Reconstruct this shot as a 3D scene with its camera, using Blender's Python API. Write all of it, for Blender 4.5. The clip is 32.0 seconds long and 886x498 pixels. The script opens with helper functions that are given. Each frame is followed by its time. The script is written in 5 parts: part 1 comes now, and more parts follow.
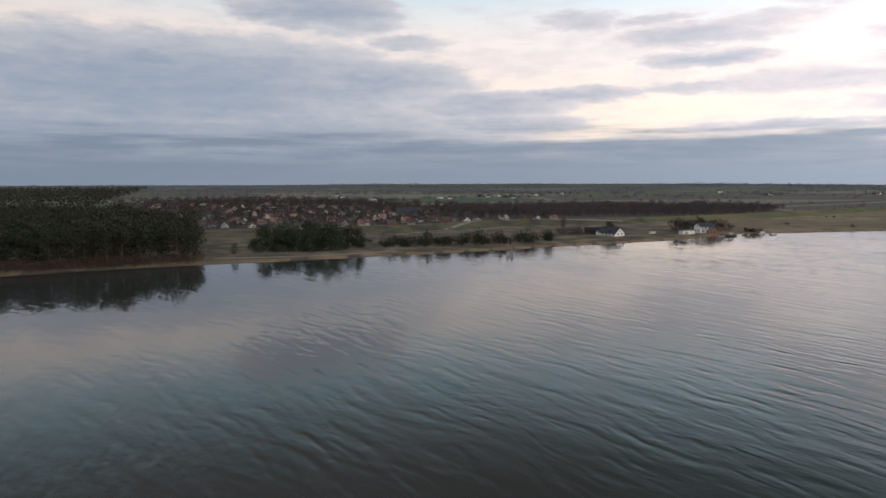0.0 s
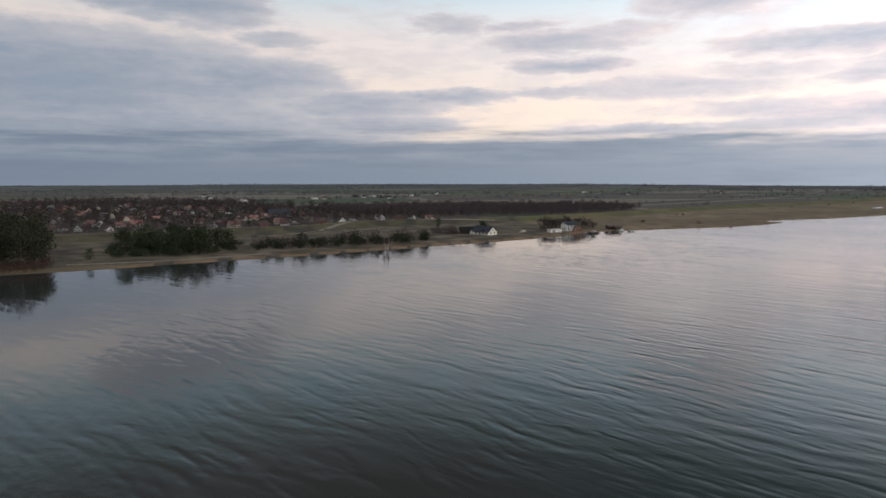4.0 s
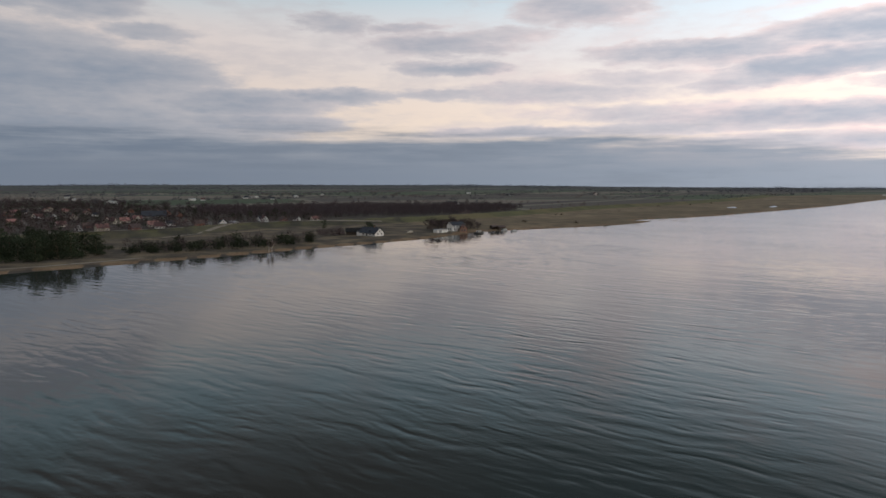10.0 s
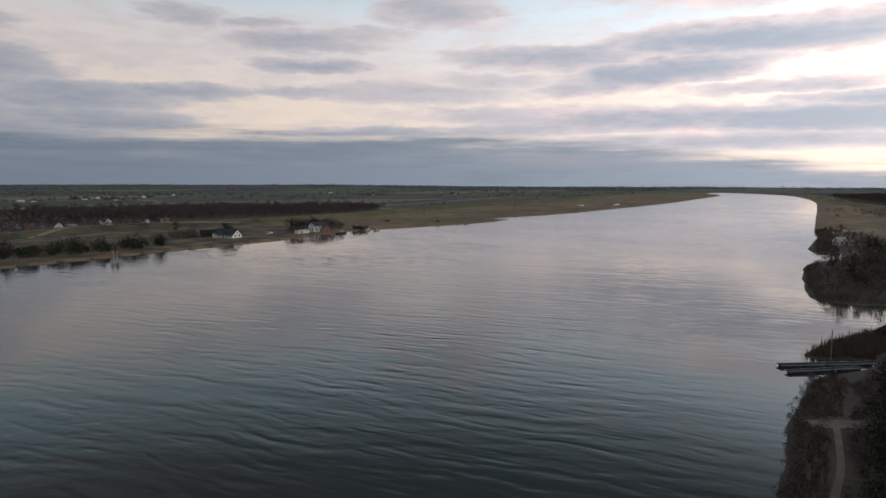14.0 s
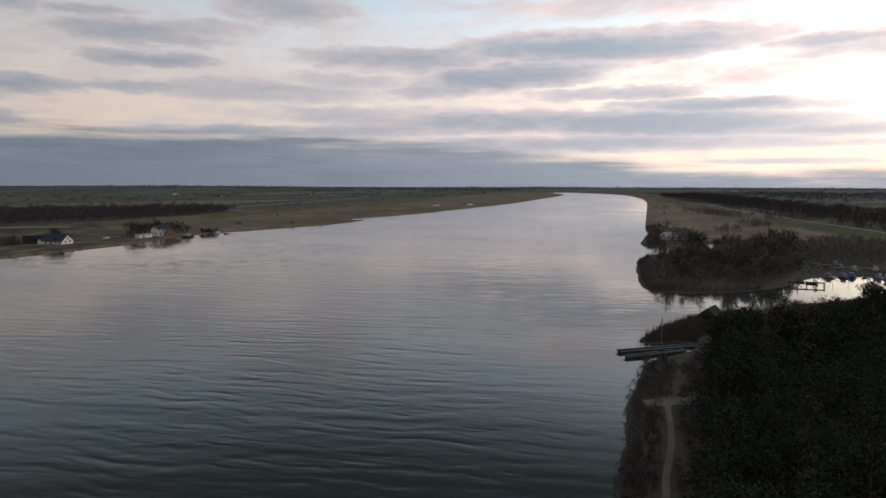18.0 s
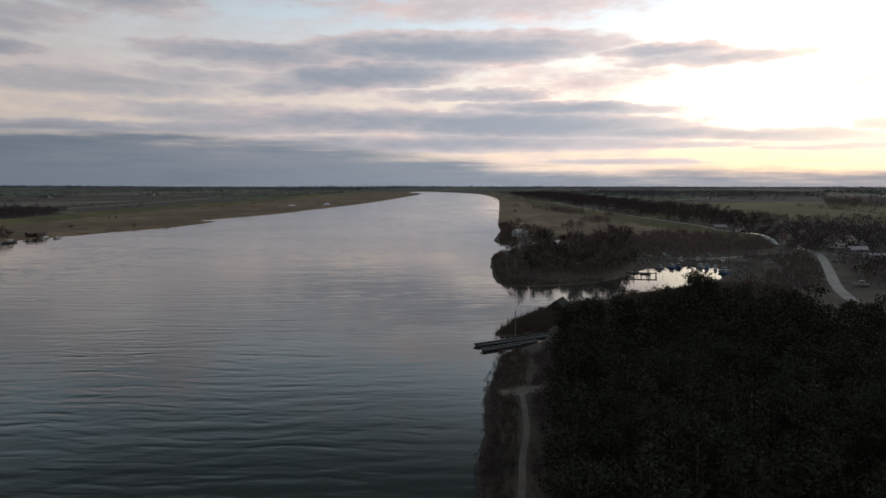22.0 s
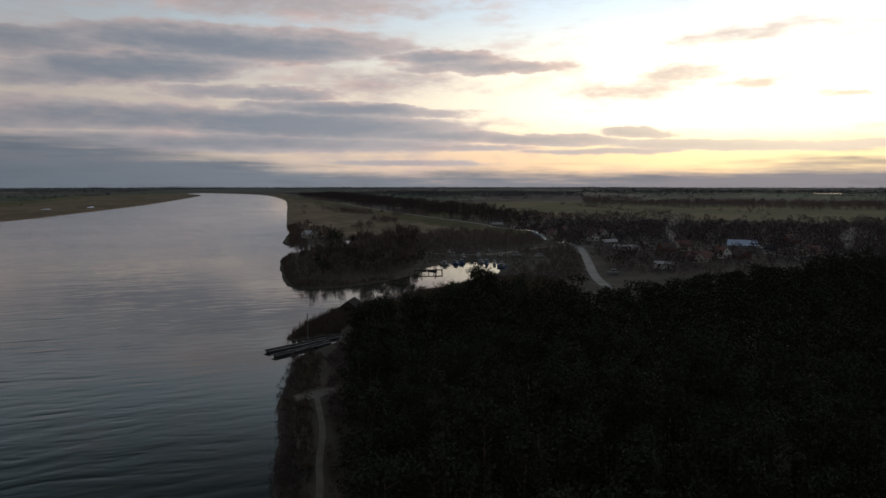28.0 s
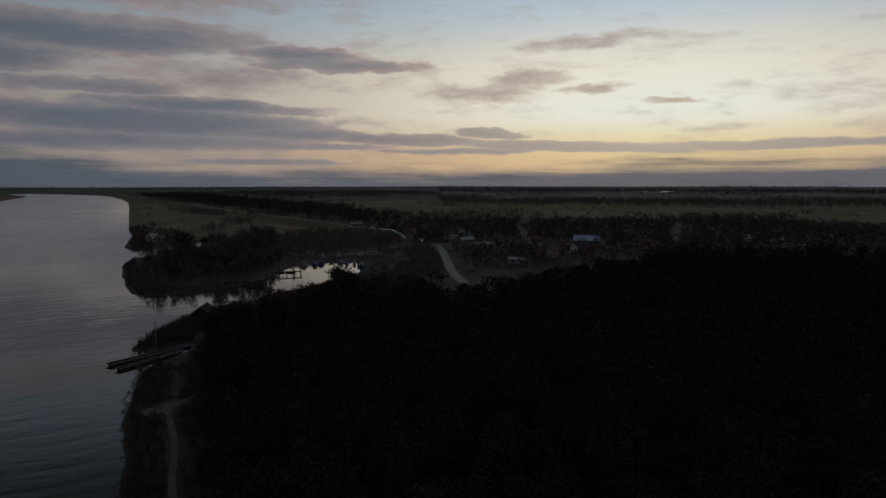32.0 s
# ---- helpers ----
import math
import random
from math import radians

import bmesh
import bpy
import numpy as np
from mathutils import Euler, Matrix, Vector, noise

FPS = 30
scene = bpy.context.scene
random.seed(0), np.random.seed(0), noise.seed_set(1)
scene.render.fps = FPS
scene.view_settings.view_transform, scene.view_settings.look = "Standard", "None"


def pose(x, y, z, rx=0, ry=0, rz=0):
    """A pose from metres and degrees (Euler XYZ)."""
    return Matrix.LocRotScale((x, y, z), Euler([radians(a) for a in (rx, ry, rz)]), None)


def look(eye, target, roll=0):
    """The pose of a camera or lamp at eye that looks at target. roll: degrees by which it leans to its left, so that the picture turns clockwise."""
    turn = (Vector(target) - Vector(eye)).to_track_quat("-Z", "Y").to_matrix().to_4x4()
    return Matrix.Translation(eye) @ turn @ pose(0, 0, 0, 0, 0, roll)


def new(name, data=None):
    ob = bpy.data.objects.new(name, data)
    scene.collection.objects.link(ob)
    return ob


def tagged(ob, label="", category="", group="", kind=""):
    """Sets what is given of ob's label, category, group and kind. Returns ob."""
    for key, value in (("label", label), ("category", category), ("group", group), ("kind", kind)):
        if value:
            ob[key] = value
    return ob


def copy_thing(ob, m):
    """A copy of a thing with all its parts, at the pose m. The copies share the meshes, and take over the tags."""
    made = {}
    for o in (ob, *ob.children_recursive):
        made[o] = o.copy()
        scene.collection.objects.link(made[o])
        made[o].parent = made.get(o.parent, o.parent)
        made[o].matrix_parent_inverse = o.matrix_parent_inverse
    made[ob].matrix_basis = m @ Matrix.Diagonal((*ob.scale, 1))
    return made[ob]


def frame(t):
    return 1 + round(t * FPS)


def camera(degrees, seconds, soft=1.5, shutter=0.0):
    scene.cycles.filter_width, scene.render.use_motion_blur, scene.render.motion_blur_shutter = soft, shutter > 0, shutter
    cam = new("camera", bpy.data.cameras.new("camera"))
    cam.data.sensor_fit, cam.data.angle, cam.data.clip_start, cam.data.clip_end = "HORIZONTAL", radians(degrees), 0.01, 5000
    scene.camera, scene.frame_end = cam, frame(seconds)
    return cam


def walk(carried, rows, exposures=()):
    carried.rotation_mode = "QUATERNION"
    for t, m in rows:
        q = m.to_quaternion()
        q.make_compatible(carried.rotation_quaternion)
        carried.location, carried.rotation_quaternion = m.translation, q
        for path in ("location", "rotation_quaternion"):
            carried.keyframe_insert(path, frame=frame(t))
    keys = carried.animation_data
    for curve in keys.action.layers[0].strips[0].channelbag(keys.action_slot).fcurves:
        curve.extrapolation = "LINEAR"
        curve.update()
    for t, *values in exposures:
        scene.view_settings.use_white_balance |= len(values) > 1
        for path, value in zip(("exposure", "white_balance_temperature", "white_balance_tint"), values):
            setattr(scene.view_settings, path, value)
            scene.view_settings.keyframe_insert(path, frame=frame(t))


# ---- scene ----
# ---- the camera: a drone that hovers over the near bank and turns to its right ----
cam = camera(67.0, 32.0)
EYE = (0.0, 0.0, 40.0)
# seconds, heading (degrees clockwise), tilt, lean
TURNS = (
    (0.0, 0.0, -5.78, 0.19), (0.5, 1.33, -5.79, 0.2), (1.0, 2.6, -5.80, 0.19), (1.5, 3.88, -5.80, 0.17),
    (2.0, 5.16, -5.80, 0.15), (2.5, 6.45, -5.80, 0.13), (4.5, 12.04, -5.77, 0.1), (5.0, 13.5, -5.76, 0.07),
    (5.5, 14.95, -5.76, 0.03), (6.0, 16.44, -5.76, 0.02), (6.5, 17.33, -5.75, 0.0), (7.0, 17.74, -5.74, -0.02),
    (7.5, 18.15, -5.74, -0.02), (8.0, 18.57, -5.73, -0.02), (8.5, 18.98, -5.73, -0.02), (9.0, 19.4, -5.72, -0.03),
    (9.5, 19.83, -5.71, -0.05), (10.0, 20.25, -5.71, -0.05), (10.5, 21.29, -5.71, -0.04), (11.0, 22.76, -5.71, -0.02),
    (11.5, 24.23, -5.71, -0.01), (12.0, 25.76, -5.71, 0.0), (12.5, 27.31, -5.71, -0.01), (13.0, 28.89, -5.72, -0.03),
    (13.5, 30.44, -5.73, -0.05), (14.0, 31.96, -5.73, -0.06), (14.5, 33.47, -5.73, -0.05), (16.5, 39.58, -5.69, -0.01))
TURNS_LATER = (
    (17.0, 41.13, -5.68, -0.02), (17.5, 42.68, -5.68, -0.03), (18.0, 44.2, -5.68, -0.02), (18.5, 45.75, -5.68, 0.0),
    (19.0, 47.27, -5.68, 0.02), (19.5, 48.78, -5.69, 0.03), (20.0, 50.29, -5.70, 0.04), (20.5, 51.8, -5.71, 0.04),
    (21.0, 53.32, -5.72, 0.05), (21.5, 54.84, -5.73, 0.04), (22.0, 56.33, -5.74, 0.03), (22.5, 57.82, -5.75, 0.04),
    (23.0, 59.31, -5.76, 0.05), (23.5, 60.79, -5.76, 0.05), (24.0, 62.29, -5.75, 0.05), (24.5, 63.78, -5.74, 0.04),
    (25.0, 65.28, -5.73, 0.04), (25.5, 66.76, -5.72, 0.04), (27.5, 72.74, -5.68, 0.03), (28.0, 74.22, -5.68, 0.02),
    (28.5, 75.69, -5.67, 0.02), (29.0, 77.14, -5.67, 0.01), (29.5, 78.56, -5.67, 0.01), (30.0, 79.96, -5.67, 0.02),
    (30.5, 81.37, -5.67, 0.04), (31.0, 82.87, -5.68, 0.04), (31.5, 84.54, -5.71, 0.06), (32.0, 86.24, -5.74, 0.07))
EXPOSURES = ((0.0, 0.30, 6500, 10), (6.0, -0.03, 6500, 10), (13.0, -0.23, 6450, 10), (19.0, -0.49, 6380, 9), (25.0, -0.98, 6330, 8), (28.0, -1.28, 6330, 8),
             (31.1, -1.48, 6300, 8), (31.5, -1.77, 6200, 8), (32.0, -2.32, 6050, 8))
walk(cam, [(t, pose(*EYE, 90 + tilt, lean, -head)) for t, head, tilt, lean in TURNS + TURNS_LATER], EXPOSURES)

# ---- node arithmetic ----


class Val:
    """A value in a node tree, with the usual operators."""

    def __init__(self, tree, sock):
        self.tree, self.sock = tree, sock

    def op(self, kind, *others, clamp=False):
        node = self.tree.nodes.new("ShaderNodeMath")
        node.operation, node.use_clamp = kind, clamp
        for i, v in enumerate((self, *others)):
            if isinstance(v, Val):
                self.tree.links.new(v.sock, node.inputs[i])
            else:
                node.inputs[i].default_value = v
        return Val(self.tree, node.outputs[0])

    def __add__(self, o): return self.op("ADD", o)
    def __radd__(self, o): return self.op("ADD", o)
    def __mul__(self, o): return self.op("MULTIPLY", o)
    def __rmul__(self, o): return self.op("MULTIPLY", o)
    def __sub__(self, o): return self.op("SUBTRACT", o)
    def __rsub__(self, o): return (self * -1.0) + o
    def __truediv__(self, o): return self.op("DIVIDE", o)

    def ramp(self, lo, hi):
        """0 at lo, 1 at hi, smooth between."""
        node = self.tree.nodes.new("ShaderNodeMapRange")
        node.interpolation_type = "SMOOTHSTEP"
        self.tree.links.new(self.sock, node.inputs[0])
        for i, v in enumerate((lo, hi, 0.0, 1.0)):
            if isinstance(v, Val):
                self.tree.links.new(v.sock, node.inputs[1 + i])
            else:
                node.inputs[1 + i].default_value = v
        return Val(self.tree, node.outputs[0])


def link(tree, value, socket):
    if isinstance(value, Val):
        tree.links.new(value.sock, socket)
    elif isinstance(value, (tuple, list)):
        socket.default_value = (*value, 1.0) if len(value) == 3 and socket.type == "RGBA" else value
    else:
        socket.default_value = value


def mixed(tree, fac, a, b, kind="MIX"):
    """A mix of two colours."""
    node = tree.nodes.new("ShaderNodeMix")
    node.data_type, node.blend_type = "RGBA", kind
    link(tree, fac, node.inputs[0])
    link(tree, a, node.inputs[6])
    link(tree, b, node.inputs[7])
    return Val(tree, node.outputs[2])


def noisy(tree, vector, scale, detail=3.0, rough=0.5, lacun=2.0):
    node = tree.nodes.new("ShaderNodeTexNoise")
    if vector is not None:
        tree.links.new(vector.sock, node.inputs["Vector"])
    node.inputs["Scale"].default_value, node.inputs["Detail"].default_value = scale, detail
    node.inputs["Roughness"].default_value, node.inputs["Lacunarity"].default_value = rough, lacun
    return Val(tree, node.outputs[0])


def xyz(tree, x, y, z):
    node = tree.nodes.new("ShaderNodeCombineXYZ")
    for i, v in enumerate((x, y, z)):
        link(tree, v, node.inputs[i])
    return Val(tree, node.outputs[0])


def split(tree, vector):
    node = tree.nodes.new("ShaderNodeSeparateXYZ")
    tree.links.new(vector.sock, node.inputs[0])
    return [Val(tree, s) for s in node.outputs]


# ---- sky: an evening sky under broken cloud, the low sun behind it in the south-west ----
SUN_HEAD, SUN_HEIGHT = 102.0, 4.0
# heading, height, half width, half height (degrees), slope, density
CLOUDS_A = (
    (-22.0, 7.4, 22.0, 3.9, 0, 1.7), (-29.7, 3.6, 17.7, 3.45, 0, 1.5), (-10.3, 13.9, 6.4, 1.8, -0.08, 1.3), (-2.5, 11.5, 3.5, 0.7, 0, 0.8),
    (2.2, 6.0, 8.2, 0.95, 0, 1.1), (-6.7, 8.3, 9.4, 1.9, -0.05, 1.3), (5.6, 4.6, 6.3, 0.55, 0, 1.1), (-12.5, 4.4, 17.8, 2.4, 0, 1.3),
    (-32.1, 9.8, 2.3, 0.78, -0.1, 0.6),)
CLOUDS_B = (
    (12.0, 12.7, 3.0, 0.85, 0, 0.9), (17.6, 12.5, 2.8, 0.42, 0, 0.7), (20.3, 11.2, 5.6, 0.85, 0.03, 1.0), (25.0, 11.9, 4.4, 0.6, 0.05, 0.7),
    (20.8, 9.4, 4.6, 0.62, 0, 1.2), (11.5, 7.0, 5.0, 0.7, 0.02, 1.2), (3.5, 6.6, 7.5, 0.9, 0, 1.1), (3.3, 5.0, 8.2, 0.6, 0, 1.1),
    (19.5, 7.3, 5.2, 0.5, 0, 0.7), (29.7, 7.4, 9.5, 0.8, 0, 0.7), (31.1, 13.9, 4.7, 1.5, 0, 1.0), (43.6, 10.1, 8.2, 1.0, 0.05, 1.0),
    (35.9, 8.2, 5.3, 0.7, 0, 0.6), (26.8, 4.2, 6.0, 0.45, 0.01, 1.0), (38.0, 4.4, 8.0, 0.6, 0, 0.9), (39.0, 5.6, 9.0, 0.7, 0, 0.7),)
CLOUDS_C = (
    (49.1, 8.6, 9.4, 1.25, 0.10, 1.7), (57.1, 10.9, 12.0, 1.35, 0, 1.8), (41.5, 10.2, 9.4, 0.9, 0, 1.3), (63.0, 11.6, 4.5, 0.72, 0, 0.9),
    (74.2, 10.3, 5.6, 0.55, 0, 1.3), (77.0, 9.6, 6.8, 0.55, 0, 1.2), (55.2, 7.2, 3.6, 0.5, 0, 0.9), (60.0, 7.2, 5.3, 0.55, -0.02, 1.2),
    (66.5, 6.0, 8.8, 0.62, -0.02, 1.7), (50.0, 5.0, 15.0, 1.0, 0, 1.4), (63.0, 4.7, 12.0, 1.25, -0.02, 2.0), (72.5, 3.9, 8.0, 0.5, -0.03, 1.5),
    (58.0, 3.2, 17.0, 0.75, 0, 1.3), (72.4, 2.9, 9.5, 0.25, 0, 0.7), (71.4, 1.6, 6.5, 0.25, 0, 0.7), (60.8, 14.2, 12.6, 0.9, 0, 0.6),
    (69.0, 8.2, 5.0, 0.9, 0, 0.25),)
CLOUDS_D = (
    (92.5, 8.4, 2.6, 0.5, 0, 0.35), (89.7, 7.4, 3.6, 0.7, 0, 0.3), (98.4, 7.6, 2.4, 0.35, 0.02, 0.5), (105.6, 6.5, 1.8, 0.25, 0, 0.5),
    (97.9, 11.3, 3.8, 0.5, 0.05, 0.3), (81.7, 3.6, 7.0, 0.4, -0.04, 1.3), (90.2, 4.0, 3.4, 0.4, -0.05, 1.3), (97.0, 2.9, 9.5, 0.4, -0.03, 1.3),
    (112.0, 2.9, 9.0, 0.35, 0, 1.0), (88.0, 2.6, 6.0, 0.25, 0, 1.0),)


def drift(tree, x, y, z, across, up, at):
    """Three independent noises of a size, each about -0.5 to 0.5, flattened as clouds are."""
    node = tree.nodes.new("ShaderNodeTexNoise")
    link(tree, xyz(tree, x * across + at, y * across, z * up), node.inputs["Vector"])
    node.inputs["Scale"].default_value, node.inputs["Detail"].default_value, node.inputs["Roughness"].default_value = 1.0, 6.0, 0.56
    return [c - 0.5 for c in split(tree, Val(tree, node.outputs["Color"]))]


def build_sky():
    world = bpy.data.worlds.new("evening_sky")
    scene.world, world.use_nodes = world, True
    tree = world.node_tree
    tree.nodes.clear()
    way = Val(tree, tree.nodes.new("ShaderNodeTexCoord").outputs["Generated"])
    x, y, z = split(tree, way)
    head = x.op("ARCTAN2", y) * 57.2958
    high = z.op("ARCSINE") * 57.2958
    up = high.op("MAXIMUM", 0.0)
    # billows of three sizes, and long layers
    a0, a1, a2 = drift(tree, x, y, z, 7.0, 24.0, 3.0)
    b0, b1, b2 = drift(tree, x, y, z, 17.0, 62.0, 9.0)
    c0, c1, c2 = drift(tree, x, y, z, 46.0, 150.0, 1.0)
    e0_, e1_, e2 = drift(tree, x, y, z, 3.2, 9.0, 12.0)
    d0, layer, d2 = drift(tree, x, y, z, 5.0, 70.0, 6.0)
    hw = head + a0 * 7.0 + b0 * 4.5 + c0 * 1.2
    lift = high.ramp(0.5, 10.0) * 0.75 + 0.25
    ew = high + (a1 * 1.3 + b1 * 1.1 + c1 * 0.45) * lift
    dens = None
    for h0, e0, sw, sh, slope, amount in CLOUDS_A + CLOUDS_B + CLOUDS_C + CLOUDS_D:
        u = (hw - h0) * (0.87 / sw)
        v = (ew - e0 - (hw - h0) * slope) * (0.87 / sh)
        d = (1.0 - (u * u + v * v)) * amount
        dens = d if dens is None else dens.op("MAXIMUM", d)
    dens = dens.op("MAXIMUM", -0.9)
    glow_h = (head - SUN_HEAD) * (1.0 / 29.0)
    glow = (glow_h * glow_h * -1.0).op("EXPONENT")
    wide_h = (head - SUN_HEAD) * (1.0 / 68.0)
    wide = (wide_h * wide_h * -1.0).op("EXPONENT")
    near_h = (head - SUN_HEAD) * (1.0 / 54.0)
    near = (near_h * near_h * -1.0).op("EXPONENT")
    # thin veils everywhere, thinner towards the sun
    veil = (a2 * 0.8 + b2 * 0.7 + layer * 0.4 + c2 * 0.2).ramp(glow * 0.12 - 0.12, 0.22 + glow * 0.12)
    thick = dens + b2 * 0.8 + c2 * 0.55 + a2 * 0.5
    cover = thick.ramp(-0.42, 0.5)
    body = (thick + layer * 0.9 + b0 * 0.8).ramp(-0.1, 1.95)
    # the bank of cloud along the horizon, lower towards the sun
    edge = 4.1 - head.ramp(36.0, 70.0) * 3.2 + head.ramp(86.0, 103.0) * 0.8
    bank = 1.0 - (high + layer * 3.4 + b1 * 0.35 + c1 * 0.3).ramp(edge - 1.1, edge + 0.7)
    # clear sky between the clouds
    clear = mixed(tree, up.ramp(0.0, 11.0), (0.78, 0.65, 0.52), (0.70, 0.595, 0.55))
    clear = mixed(tree, up.ramp(11.0, 17.5), clear, (0.36, 0.56, 0.65))
    clear = mixed(tree, wide * 0.8, clear, mixed(tree, up.ramp(5.0, 13.0), (2.0, 1.68, 1.45), (1.42, 1.72, 1.95)))
    warm = mixed(tree, up.ramp(1.6, 6.0), (3.2, 1.85, 0.95), (4.3, 3.6, 2.5))
    warm = mixed(tree, up.ramp(8.0, 15.0), warm, (2.35, 2.65, 2.9))
    clear = mixed(tree, glow * 0.95, clear, warm)
    blaze_v = (high - 5.2) * (1.0 / 5.0)
    blaze_h = (head - SUN_HEAD - 2.0) * (1.0 / 18.0)
    blaze = ((blaze_h * blaze_h + blaze_v * blaze_v) * -1.0).op("EXPONENT")
    clear = mixed(tree, blaze * 0.85, clear, mixed(tree, up.ramp(2.5, 6.0), (4.2, 3.4, 1.7), (4.1, 4.0, 3.45)))
    # cloud: slate away from the sun, mauve near it; its thin rims pale, pink near the sun
    cloud = mixed(tree, wide * 0.85, (0.222, 0.275, 0.355), (0.68, 0.77, 0.92))
    light = mixed(tree, wide, (0.43, 0.44, 0.475), (1.42, 1.22, 1.21))
    light = mixed(tree, near * (a2 * 1.2 + b0 * 0.8 + 0.1).ramp(0.0, 0.4) * 0.7, light, (1.9, 1.22, 1.05))
    light = mixed(tree, glow * up.ramp(2.0, 7.0) * 0.5, light, (2.3, 1.75, 1.45))
    clear = mixed(tree, veil * (0.45 + (wide - glow) * 0.3), clear, light)
    cloud = mixed(tree, body * (1.0 - near * 0.14), light, cloud)
    cloud = mixed(tree, blaze * 0.75, cloud, (2.9, 2.3, 1.6))
    sky = mixed(tree, cover * 0.95, clear, cloud)
    low = mixed(tree, wide * 0.6 + wide * wide * 0.3, (0.165, 0.208, 0.275), (0.62, 0.70, 0.82))
    low = mixed(tree, glow, low, (0.62, 0.58, 0.64))
    low = mixed(tree, (layer + b1 * 0.4).ramp(0.05, -0.3) * 0.3, low, (0.16, 0.20, 0.26))
    streak = (layer * 1.3 + b2 * 0.5).ramp(-0.2, 0.4) * high.ramp(0.3, 3.5)
    low = mixed(tree, streak * 0.7, low, mixed(tree, near, (0.36, 0.39, 0.44), (1.15, 0.92, 0.85)))
    sky = mixed(tree, bank * 0.97, sky, low)
    # the sky darkens above the view; overhead it is brightened to light the land
    nishita = tree.nodes.new("ShaderNodeTexSky")
    nishita.sky_type, nishita.sun_disc = "NISHITA", False
    nishita.sun_elevation, nishita.sun_rotation = radians(SUN_HEIGHT), radians(SUN_HEAD)
    zenith = mixed(tree, 1.0, Val(tree, nishita.outputs[0]), (0.07, 0.07, 0.07), "MULTIPLY")
    zenith = mixed(tree, veil * 0.25 + 0.6, zenith, mixed(tree, up.ramp(24.0, 44.0), mixed(tree, ((head - 18.0) * 0.045 + e2 * 2.0 + a2 * 0.8).ramp(-0.7, 0.7), (0.290, 0.245, 0.255), (0.185, 0.330, 0.395)), (0.60, 0.64, 0.70)))
    dusk = glow * 0.68 + 0.59 - head.ramp(-30.0, 25.0) * 0.10 + up.ramp(28.0, 48.0) * 0.74
    zenith = mixed(tree, 1.0, zenith, xyz(tree, dusk, dusk, dusk), "MULTIPLY")
    sky = mixed(tree, up.ramp(13.0 + glow * 7.0, 26.0 + glow * 7.0), sky, zenith)
    back = tree.nodes.new("ShaderNodeBackground")
    tree.links.new(sky.sock, back.inputs[0])
    back.inputs[1].default_value = 1.0
    out = tree.nodes.new("ShaderNodeOutputWorld")
    tree.links.new(back.outputs[0], out.inputs[0])


build_sky()
lamp = bpy.data.lights.new("low_sun", "SUN")
lamp.energy, lamp.angle, lamp.color = 0.35, radians(14), (1.0, 0.78, 0.55)
sun = new("low_sun", lamp)
a, e = radians(SUN_HEAD), radians(SUN_HEIGHT + 1)
sun.matrix_world = look((0, 0, 0), (-math.sin(a) * math.cos(e), -math.cos(a) * math.cos(e), -math.sin(e)))

# ---- materials ----


def material(name, base, other=None, scale=2.0, fine=14.0, rough=0.8, metal=0.0, bump=0.0, spread=0.0, axis=(1, 1, 1), spec=0.5):
    """A procedural surface: two colours mixed by coarse and fine noise, with fine relief. spread: how far alike objects differ."""
    m = bpy.data.materials.new(name)
    m.use_nodes = True
    tree = m.node_tree
    bsdf = tree.nodes["Principled BSDF"]
    where = Val(tree, tree.nodes.new("ShaderNodeTexCoord").outputs["Object"])
    px, py, pz = split(tree, where)
    where = xyz(tree, px * axis[0], py * axis[1], pz * axis[2])
    coarse, grain = noisy(tree, where, scale, 3.0), noisy(tree, where, fine, 2.0)
    fac = (coarse * 0.65 + grain * 0.35).ramp(0.36, 0.64)
    other = other or tuple(c * 0.7 for c in base)
    col = mixed(tree, fac, base, other)
    if spread:
        info = Val(tree, tree.nodes.new("ShaderNodeObjectInfo").outputs["Random"])
        hsv = tree.nodes.new("ShaderNodeHueSaturation")
        tree.links.new(col.sock, hsv.inputs["Color"])
        link(tree, info * (2 * spread) + (1.0 - spread), hsv.inputs["Value"])
        link(tree, info * (0.06 * spread) + (0.5 - 0.03 * spread), hsv.inputs["Hue"])
        col = Val(tree, hsv.outputs[0])
    tree.links.new(col.sock, bsdf.inputs["Base Color"])
    link(tree, coarse * 0.2 + (rough - 0.1), bsdf.inputs["Roughness"])
    bsdf.inputs["Metallic"].default_value = metal
    bsdf.inputs["Specular IOR Level"].default_value = spec
    if bump:
        node = tree.nodes.new("ShaderNodeBump")
        node.inputs["Strength"].default_value, node.inputs["Distance"].default_value = 0.6, bump
        tree.links.new(grain.sock, node.inputs["Height"])
        tree.links.new(node.outputs[0], bsdf.inputs["Normal"])
    return m


